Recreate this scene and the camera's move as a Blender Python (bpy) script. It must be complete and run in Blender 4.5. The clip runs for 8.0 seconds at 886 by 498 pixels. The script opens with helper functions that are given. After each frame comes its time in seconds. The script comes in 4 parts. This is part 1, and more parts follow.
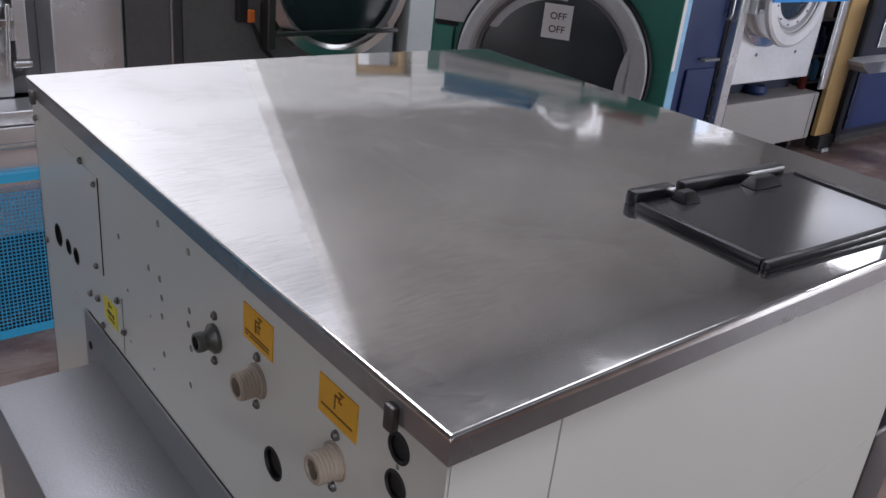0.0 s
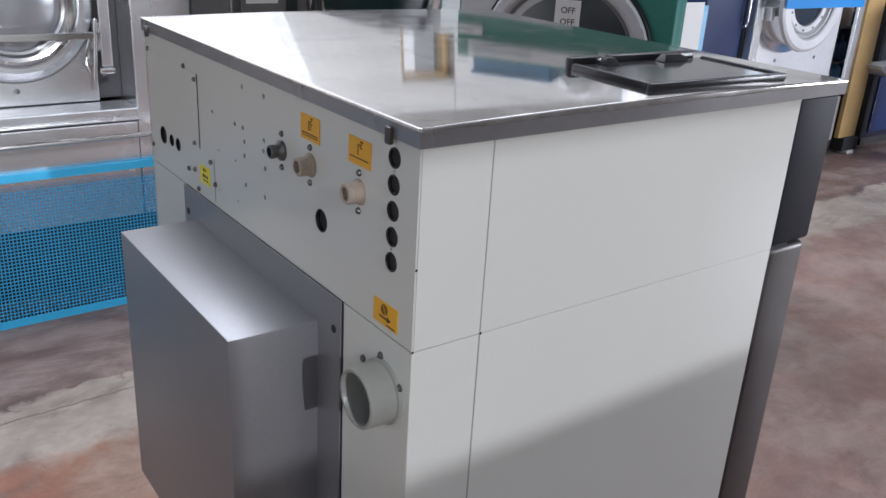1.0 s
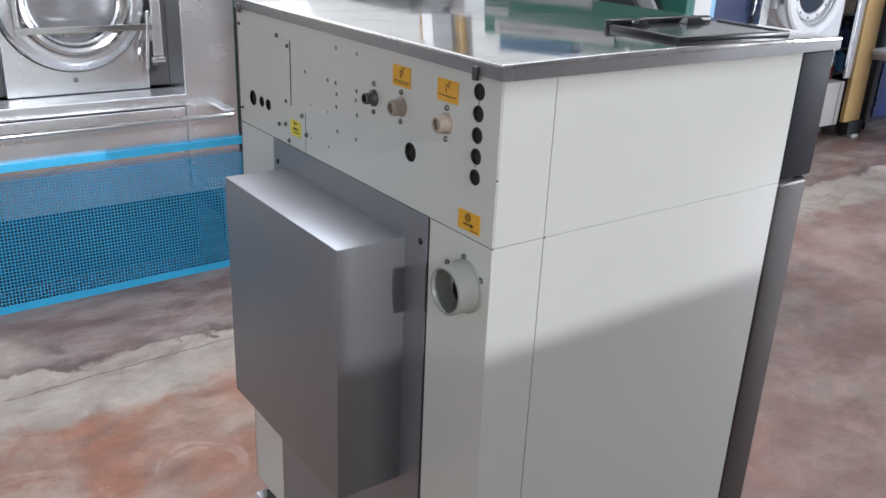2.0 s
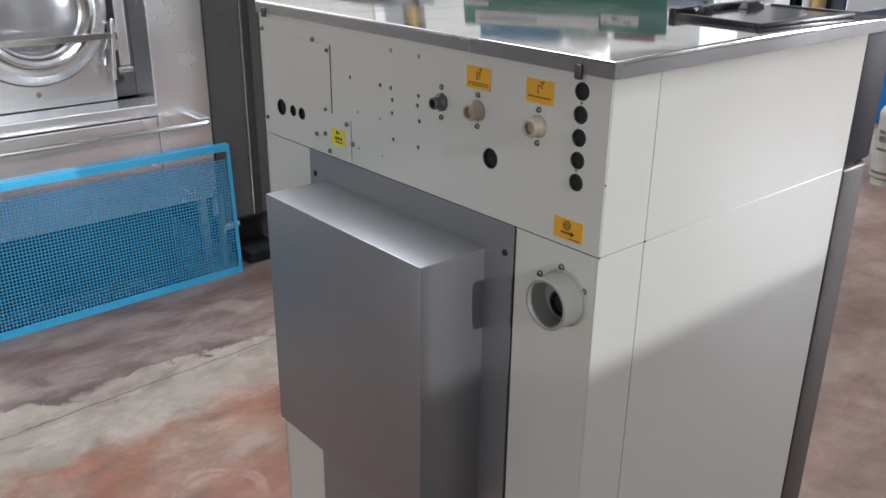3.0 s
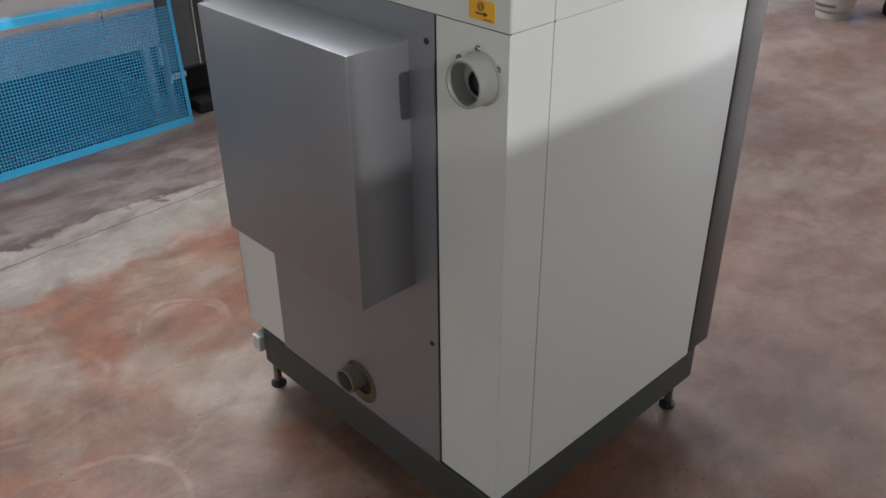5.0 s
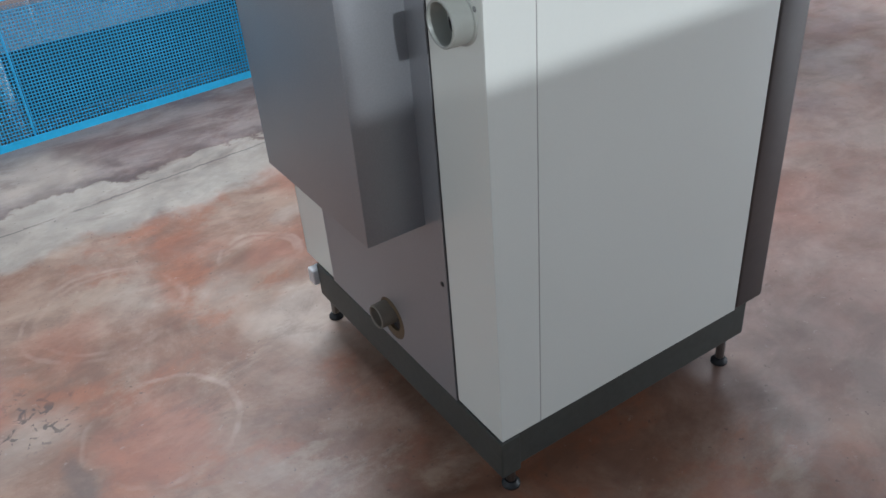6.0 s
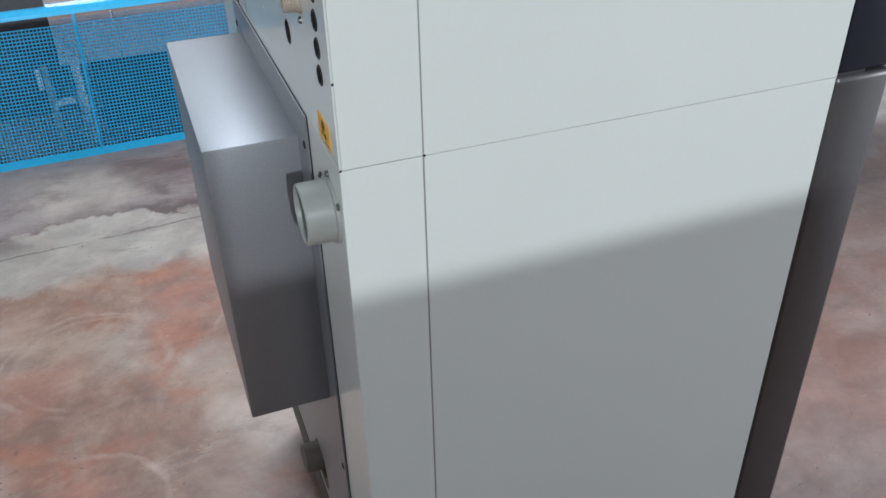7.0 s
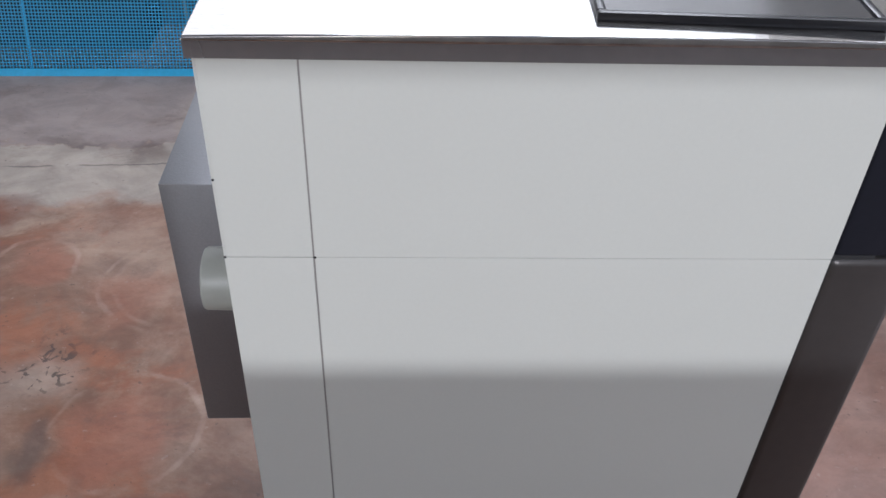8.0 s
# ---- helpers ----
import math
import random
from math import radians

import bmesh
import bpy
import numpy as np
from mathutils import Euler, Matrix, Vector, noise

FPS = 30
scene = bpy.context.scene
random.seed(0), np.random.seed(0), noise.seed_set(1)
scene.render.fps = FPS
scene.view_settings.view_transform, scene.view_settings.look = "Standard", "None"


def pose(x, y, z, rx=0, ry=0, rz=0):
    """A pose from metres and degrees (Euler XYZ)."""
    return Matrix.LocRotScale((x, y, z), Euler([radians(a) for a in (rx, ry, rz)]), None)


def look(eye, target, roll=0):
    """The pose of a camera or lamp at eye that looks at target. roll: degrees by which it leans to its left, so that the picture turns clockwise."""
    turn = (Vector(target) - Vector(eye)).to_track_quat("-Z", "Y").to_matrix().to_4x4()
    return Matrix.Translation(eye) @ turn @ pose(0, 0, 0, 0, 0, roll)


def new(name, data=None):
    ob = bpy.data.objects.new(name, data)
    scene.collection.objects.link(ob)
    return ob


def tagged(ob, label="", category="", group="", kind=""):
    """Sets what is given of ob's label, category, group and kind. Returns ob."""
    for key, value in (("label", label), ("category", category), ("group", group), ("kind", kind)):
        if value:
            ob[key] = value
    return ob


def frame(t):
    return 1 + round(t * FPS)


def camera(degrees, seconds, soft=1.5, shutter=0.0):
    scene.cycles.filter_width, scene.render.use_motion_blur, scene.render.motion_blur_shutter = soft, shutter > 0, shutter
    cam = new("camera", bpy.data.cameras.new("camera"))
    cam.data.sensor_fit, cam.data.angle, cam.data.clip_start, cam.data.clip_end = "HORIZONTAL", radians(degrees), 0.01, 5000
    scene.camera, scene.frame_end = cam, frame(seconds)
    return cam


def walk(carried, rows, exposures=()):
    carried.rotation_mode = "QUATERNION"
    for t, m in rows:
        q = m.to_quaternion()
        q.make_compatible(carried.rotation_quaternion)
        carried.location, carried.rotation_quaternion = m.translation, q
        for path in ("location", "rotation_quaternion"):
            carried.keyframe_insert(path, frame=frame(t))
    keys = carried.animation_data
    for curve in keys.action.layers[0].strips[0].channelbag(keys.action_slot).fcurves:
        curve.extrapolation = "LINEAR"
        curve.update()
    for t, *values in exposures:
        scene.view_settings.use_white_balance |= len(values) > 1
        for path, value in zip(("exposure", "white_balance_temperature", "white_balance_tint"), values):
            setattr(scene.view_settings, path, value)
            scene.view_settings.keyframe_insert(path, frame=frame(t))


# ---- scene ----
cam = camera(54.5, 8.0)
PATH = [
    (0, (-0.235, -0.251, 1.407), (0.957, 1.133, 0.592), 6.2),
    (0.5, (-0.303, -0.419, 1.338), (0.831, 1.046, 0.585), 2.7),
    (1, (-0.406, -0.579, 1.33), (0.712, 0.908, 0.595), 3.4),
    (1.5, (-0.502, -0.704, 1.319), (0.615, 0.796, 0.609), 3.4),
    (2, (-0.599, -0.716, 1.312), (0.505, 0.781, 0.576), 2.5),
    (2.2, (-0.643, -0.683, 1.312), (0.479, 0.808, 0.593), 2.0),
    (3.3, (-0.697, -0.523, 1.302), (0.532, 0.858, 0.539), 0.1),
    (3.5, (-0.688, -0.515, 1.305), (0.547, 0.857, 0.534), -0.3),
    (4, (-0.696, -0.52, 1.299), (0.568, 0.813, 0.507), -0.1),
    (4.5, (-0.727, -0.57, 1.279), (0.515, 0.72, 0.387), -0.8),
    (5, (-0.738, -0.665, 1.242), (0.442, 0.587, 0.224), -0.6),
    (5.2, (-0.727, -0.702, 1.229), (0.41, 0.552, 0.164), -0.8),
    (6.3, (-0.455, -0.823, 1.237), (0.302, 0.665, 0.136), -5.1),
    (6.5, (-0.358, -0.79, 1.238), (0.348, 0.732, 0.149), -4.2),
    (7, (-0.149, -0.677, 1.31), (0.423, 0.894, 0.213), -1.4),
    (7.5, (-0.023, -0.637, 1.379), (0.218, 0.972, 0.216), -1.7),
    (8, (0.165, -0.607, 1.436), (0.247, 0.96, 0.195), 2.1),
]
EXPOSURES = [(0, -0.55, 6100, 17.5), (0.5, -0.22, 6000, 16), (1.0, 0.02, 5980, 14.5), (2.0, 0.27, 6000, 12), (3.5, 0.11, 6300, 12.5),
             (4.0, 0.11, 6300, 12.5), (5.0, -0.05, 6250, 10.5), (6.3, 0.39, 5650, 6), (7.0, 0.28, 5680, 6), (7.5, 0.20, 5880, 14), (8.0, 0.10, 5920, 14)]
walk(cam, [(t, look(eye, target, roll)) for t, eye, target, roll in PATH], EXPOSURES)
SUN_POWER, NORTH_POWER, SOUTH_POWER, ROOF_POWER, WEST_POWER, SKY_GLOW = 1.34, 28, 10, 180, 45, 0.2

# ---- world, sun and large lights ----
world = bpy.data.worlds.new("sky")
scene.world = world
world.use_nodes = True
wn = world.node_tree.nodes
sky = wn.new("ShaderNodeTexSky")
sky.sky_type = "NISHITA"
sky.sun_disc = False
sky.sun_elevation = radians(23)
sky.sun_rotation = radians(186)
wn["Background"].inputs["Strength"].default_value = 0.12
world.node_tree.links.new(sky.outputs["Color"], wn["Background"].inputs["Color"])


def lamp(name, kind, power, m, size=None, color=(1, 1, 1)):
    data = bpy.data.lights.new(name, kind)
    data.energy, data.color = power, color
    if size and kind == "AREA":
        data.shape, data.size, data.size_y = "RECTANGLE", size[0], size[1]
    ob = new(name, data)
    ob.matrix_world = m
    return ob


sun = lamp("sun", "SUN", SUN_POWER, look((-0.8, -8, 4.15), (0, 0, 0.79)), color=(1.0, 0.985, 0.96))
sun.data.angle = radians(0.6)
# daylight in the openings of the hall; south, west and roof ones are added
lamp("north_window_light", "AREA", NORTH_POWER, look((0.3, 4.44, 3.12), (0.3, 0, 3.12)), (5.4, 3.1), (1.0, 0.995, 0.98))
# unseen south lamps, added as fill for the side panel and machine fronts
lamp("south_fill_light", "AREA", SOUTH_POWER, look((3.2, -3.18, 4.35), (3.2, 0, 1.6)), (4.6, 0.8), (1.0, 0.99, 0.97))
lamp("south_low_fill_light", "AREA", 18, look((-3.7, -3.18, 1.45), (-3.7, 0, 1.45)), (2.6, 1.1), (1.0, 0.99, 0.97))
lamp("south_east_fill_light", "AREA", 320, look((6.6, -3.18, 1.4), (6.6, 0, 1.4)), (2.2, 0.9), (0.97, 0.99, 1.0))
lamp("far_window_light", "AREA", 0.85, look((5.13, 4.27, 2.35), (5.13, 0, 2.35)), (0.3, 0.8))
lamp("corner_window_light", "AREA", 1.9, look((6.98, 4.27, 2.45), (6.98, 0, 2.45)), (0.65, 0.8))
lamp("east_window_light", "AREA", 6.0, look((7.97, 3.25, 3.77), (0, 3.25, 3.77)), (0.8, 0.7))
# unseen west lamp, added to brighten faces turned that way
lamp("west_fill_light", "AREA", WEST_POWER, look((-6.1, 0.3, 1.5), (0, 0.3, 1.2)), (3.6, 2.9), (1.0, 0.985, 0.955))
# unseen overhead lamps, added as the main fill on the floor
for x, y, share in ((0.9, 3.05, 1.16), (4.3, 2.4, 0.34)):
    lamp("roof_fill_light", "AREA", ROOF_POWER * share, look((x, y, 5.01), (x, y, 0)), (2.38, 2.38), (0.98, 0.99, 1.0))

# ---- materials ----


def material(name, color, rough=0.5, metal=0.0, var=0.06, grain=60.0, stain=3.0, bump=0.05, stretch=(1, 1, 1), coat=0.0,
             rough_var=0.08, spec=0.5):
    """A painted, plastic or metal surface with variation at two scales."""
    m = bpy.data.materials.new(name)
    m.use_nodes = True
    n, l = m.node_tree.nodes, m.node_tree.links
    b = n["Principled BSDF"]
    tc = n.new("ShaderNodeTexCoord")
    mp = n.new("ShaderNodeMapping")
    mp.inputs["Scale"].default_value = stretch
    l.new(tc.outputs["Object"], mp.inputs["Vector"])
    fine, wide = n.new("ShaderNodeTexNoise"), n.new("ShaderNodeTexNoise")
    fine.inputs["Scale"].default_value, fine.inputs["Detail"].default_value = grain, 4
    wide.inputs["Scale"].default_value, wide.inputs["Detail"].default_value = stain, 5
    l.new(mp.outputs[0], fine.inputs["Vector"])
    l.new(tc.outputs["Object"], wide.inputs["Vector"])
    add = n.new("ShaderNodeMath")
    add.operation = "ADD"
    l.new(fine.outputs["Fac"], add.inputs[0])
    l.new(wide.outputs["Fac"], add.inputs[1])
    ramp = n.new("ShaderNodeMapRange")
    ramp.inputs["From Min"].default_value, ramp.inputs["From Max"].default_value = 0.7, 1.3
    ramp.inputs["To Min"].default_value, ramp.inputs["To Max"].default_value = 1 - var, 1 + var
    l.new(add.outputs[0], ramp.inputs["Value"])
    mix = n.new("ShaderNodeVectorMath")
    mix.operation = "SCALE"
    mix.inputs[0].default_value = color
    l.new(ramp.outputs[0], mix.inputs["Scale"])
    l.new(mix.outputs[0], b.inputs["Base Color"])
    rr = n.new("ShaderNodeMapRange")
    rr.inputs["From Min"].default_value, rr.inputs["From Max"].default_value = 0.3, 0.7
    rr.inputs["To Min"].default_value, rr.inputs["To Max"].default_value = max(0.02, rough - rough_var), rough + rough_var
    l.new(wide.outputs["Fac"], rr.inputs["Value"])
    l.new(rr.outputs[0], b.inputs["Roughness"])
    b.inputs["Metallic"].default_value = metal
    b.inputs["Coat Weight"].default_value = coat
    b.inputs["Specular IOR Level"].default_value = spec
    if bump:
        bp = n.new("ShaderNodeBump")
        bp.inputs["Strength"].default_value, bp.inputs["Distance"].default_value = bump, 0.002
        l.new(fine.outputs["Fac"], bp.inputs["Height"])
        l.new(bp.outputs[0], b.inputs["Normal"])
    return m


WHITE = material("cream_white_enamel", (0.655, 0.668, 0.622), 0.22, var=0.012, grain=220, stain=4, bump=0.006, rough_var=0.03)
GREY = material("grey_hammered_paint", (0.288, 0.294, 0.308), 0.42, metal=0.55, var=0.07, grain=520, stain=3, bump=0.16, rough_var=0.015)


def steel_top():
    """Brushed sheet steel with hand smudges and fine swirled scratches."""
    m = bpy.data.materials.new("brushed_steel_top")
    m.use_nodes = True
    n, l = m.node_tree.nodes, m.node_tree.links
    b = n["Principled BSDF"]
    tc = n.new("ShaderNodeTexCoord")

    def noise_at(scale, detail, squash=(1, 1, 1), distort=0.0):
        mp = n.new("ShaderNodeMapping")
        mp.inputs["Scale"].default_value = squash
        l.new(tc.outputs["Object"], mp.inputs["Vector"])
        x = n.new("ShaderNodeTexNoise")
        x.inputs["Scale"].default_value, x.inputs["Detail"].default_value, x.inputs["Distortion"].default_value = scale, detail, distort
        l.new(mp.outputs[0], x.inputs["Vector"])
        return x.outputs["Fac"]

    def span(value, lo, hi, a, c):
        x = n.new("ShaderNodeMapRange")
        x.interpolation_type = "SMOOTHSTEP"
        for key, v in (("From Min", lo), ("From Max", hi), ("To Min", a), ("To Max", c)):
            x.inputs[key].default_value = v
        l.new(value, x.inputs["Value"])
        return x.outputs[0]

    def total(*values):
        out = values[0]
        for v in values[1:]:
            x = n.new("ShaderNodeMath")
            l.new(out, x.inputs[0])
            l.new(v, x.inputs[1])
            out = x.outputs[0]
        return out

    scratch = noise_at(9, 2, (1, 1, 1), 2.5)
    thin = n.new("ShaderNodeMath")
    thin.operation = "PINGPONG"
    thin.inputs[1].default_value = 0.08
    l.new(scratch, thin.inputs[0])
    rough = total(span(noise_at(5, 6), 0.35, 0.66, 0.032, 0.070), span(noise_at(14, 8, (1, 1, 1), 1.2), 0.52, 0.72, 0.0, 0.075),
                  span(noise_at(40, 3, (1, 24, 1)), 0.3, 0.7, -0.008, 0.010), span(thin.outputs[0], 0.0, 0.004, 0.05, 0.0))
    l.new(rough, b.inputs["Roughness"])
    tone = span(total(noise_at(7, 7), noise_at(60, 3, (1, 30, 1))), 0.78, 1.22, 0.84, 1.10)
    mix = n.new("ShaderNodeVectorMath")
    mix.operation = "SCALE"
    mix.inputs[0].default_value = (0.73, 0.72, 0.71)
    l.new(tone, mix.inputs["Scale"])
    l.new(mix.outputs[0], b.inputs["Base Color"])
    b.inputs["Metallic"].default_value = 1.0
    bp = n.new("ShaderNodeBump")
    bp.inputs["Strength"].default_value, bp.inputs["Distance"].default_value = 0.06, 0.002
    l.new(noise_at(4, 2), bp.inputs["Height"])
    l.new(bp.outputs[0], b.inputs["Normal"])
    # the brushing scatters part of the light widely
    haze = n.new("ShaderNodeBsdfPrincipled")
    haze.inputs["Metallic"].default_value = 1.0
    l.new(mix.outputs[0], haze.inputs["Base Color"])
    l.new(span(noise_at(6, 5, (1, 1, 1), 0.6), 0.35, 0.65, 0.20, 0.30), haze.inputs["Roughness"])
    both = n.new("ShaderNodeMixShader")
    l.new(span(noise_at(3.5, 6, (1, 1, 1), 0.8), 0.35, 0.65, 0.05, 0.17), both.inputs[0])
    l.new(b.outputs[0], both.inputs[1])
    l.new(haze.outputs[0], both.inputs[2])
    l.new(both.outputs[0], n["Material Output"].inputs["Surface"])
    return m


STEEL_TOP = steel_top()
STEEL = material("stainless_steel", (0.84, 0.86, 0.885), 0.24, metal=0.86, var=0.06, grain=9, stain=3, bump=0.10, stretch=(1, 1, 0.6), rough_var=0.05)
PLINTH = material("warm_grey_paint", (0.30, 0.285, 0.27), 0.5, var=0.08, grain=60, bump=0.03)
PALESTEEL = material("pale_satin_steel", (0.66, 0.66, 0.67), 0.42, metal=0.4, var=0.06, grain=60, bump=0.02)
CHROME = material("polished_steel", (0.66, 0.66, 0.66), 0.20, metal=1.0, var=0.04, grain=30, bump=0.0)
STRIP = material("satin_steel_strip", (0.115, 0.108, 0.107), 0.40, metal=0.8, var=0.05, grain=60, bump=0.02)
BLACK = material("black_plastic", (0.022, 0.022, 0.026), 0.33, var=0.15, grain=90, bump=0.03)
GLOSSBLACK = material("glossy_black_plastic", (0.055, 0.055, 0.06), 0.15, var=0.2, grain=30, bump=0.004, rough_var=0.04, spec=1.0)
RUBBER = material("black_rubber", (0.012, 0.012, 0.013), 0.6, var=0.15, bump=0.03)
DARK = material("dark_inside", (0.02, 0.02, 0.022), 0.8, var=0.1, bump=0.0)
FRAME = material("grey_green_primer", (0.055, 0.058, 0.052), 0.55, metal=0.2, var=0.14, grain=80, bump=0.05)
BEIGE = material("beige_plastic", (0.39, 0.33, 0.265), 0.45, var=0.08, grain=90, bump=0.02)
SLEEVE = material("brown_sleeve", (0.10, 0.068, 0.036), 0.6, var=0.15, grain=60, bump=0.03)
# beige pipe plastic with the shade round the stub put into its colour
STUB = material("shaded_beige_plastic", (0.16, 0.135, 0.105), 0.5, var=0.1, grain=60, bump=0.03)
PIPE = material("grey_pipe_plastic", (0.31, 0.32, 0.29), 0.40, var=0.04, grain=90, bump=0.02)
FITTING = material("grey_metal_fitting", (0.15, 0.155, 0.15), 0.4, metal=0.8, var=0.15, grain=200, bump=0.04)
SCREW = material("zinc_screw", (0.21, 0.21, 0.205), 0.35, metal=1.0, var=0.15, grain=300, bump=0.05)
YELLOW = material("amber_label", (0.80, 0.42, 0.02), 0.45, var=0.04, grain=200, bump=0.0)
LEMON = material("yellow_label", (0.78, 0.68, 0.03), 0.45, var=0.04, grain=200, bump=0.0)
LABELINK = material("brown_print", (0.17, 0.085, 0.012), 0.5, var=0.1, bump=0.0)
INK = material("dark_print", (0.045, 0.03, 0.015), 0.5, var=0.1, bump=0.0)
MESHBLUE = material("blue_mesh_paint", (0.055, 0.40, 0.70), 0.4, var=0.08, grain=90, bump=0.02)
BLUE = material("light_blue_paint", (0.05, 0.47, 0.80), 0.4, var=0.08, grain=90, bump=0.04)
PLINTHBLUE = material("dark_blue_plinth_paint", (0.008, 0.018, 0.035), 0.6, var=0.15, grain=40, bump=0.03)
NAVY = material("navy_blue_paint", (0.012, 0.028, 0.10), 0.35, var=0.12, grain=70, bump=0.03)
GREEN = material("green_paint", (0.032, 0.215, 0.165), 0.35, var=0.08, grain=70, bump=0.03)
LIGHTGREY = material("light_grey_paint", (0.50, 0.51, 0.52), 0.35, var=0.05, grain=80, bump=0.02)
DARKGREY = material("dark_grey_paint", (0.075, 0.075, 0.08), 0.38, var=0.10, grain=60, bump=0.03)
MIDGREY = material("mid_grey_paint", (0.16, 0.16, 0.165), 0.40, var=0.10, grain=60, bump=0.03)
PAPER = material("white_paper", (0.78, 0.78, 0.77), 0.8, var=0.03, grain=150, bump=0.02)
SMOKE = material("dark_door_glass", (0.03, 0.036, 0.042), 0.22, var=0.1, grain=20, bump=0.0)
WOOD = material("pine_board", (0.42, 0.27, 0.10), 0.55, var=0.15, grain=25, stain=6, bump=0.06, stretch=(8, 8, 0.6))
FADEDBLUE = material("faded_blue_plastic", (0.10, 0.27, 0.46), 0.5, var=0.1, grain=40, bump=0.02)
PANEL = material("blue_black_panel", (0.014, 0.015, 0.022), 0.55, var=0.1, grain=120, bump=0.02, spec=0.15)
RIM = material("satin_steel_rim", (0.33, 0.332, 0.34), 0.25, metal=0.65, var=0.06, grain=90, bump=0.01, rough_var=0.04)
DRUM = material("steel_drum_behind_glass", (0.34, 0.35, 0.37), 0.25, metal=0.5, var=0.15, grain=8, stain=5, bump=0.0)
BLUEBLACK = material("blue_black_paint", (0.010, 0.013, 0.030), 0.4, var=0.1, grain=60, bump=0.03)
FADEDRED = material("faded_red_card", (0.34, 0.14, 0.13), 0.6, var=0.1, grain=60, bump=0.02)
DARKRED = material("dark_red_paint", (0.20, 0.02, 0.015), 0.5, var=0.1, bump=0.0)
FILM = material("pale_blue_plastic_sheet", (0.30, 0.56, 0.80), 0.25, var=0.10, grain=8, stain=4, bump=0.03)
BOTTLE = material("cream_bottle_paint", (0.52, 0.49, 0.43), 0.45, var=0.10, grain=30, stain=9, bump=0.04)
BRIGHTBLUE = material("bright_blue_plastic", (0.02, 0.25, 0.68), 0.4, var=0.05, grain=60, bump=0.02)
ORANGE = material("orange_tag", (0.85, 0.20, 0.03), 0.5, var=0.05, bump=0.0)
PLASTER = material("hall_plaster", (0.22, 0.212, 0.20), 0.85, var=0.10, grain=25, stain=1.2, bump=0.08)
PALEPLASTER = material("pale_wall_band", (0.54, 0.54, 0.52), 0.8, var=0.08, grain=25, stain=1.2, bump=0.06)
ROOFING = material("grey_roof_panel", (0.24, 0.235, 0.235), 0.7, var=0.10, grain=10, stain=1.0, bump=0.05)


def glow(name, color, strength):
    m = bpy.data.materials.new(name)
    m.use_nodes = True
    b = m.node_tree.nodes["Principled BSDF"]
    b.inputs["Base Color"].default_value = (0.8, 0.8, 0.8, 1)
    b.inputs["Emission Color"].default_value = (*color, 1)
    b.inputs["Emission Strength"].default_value = strength
    return m


SKYGLOW = glow("bright_sky_backdrop", (0.95, 0.98, 1.0), SKY_GLOW)


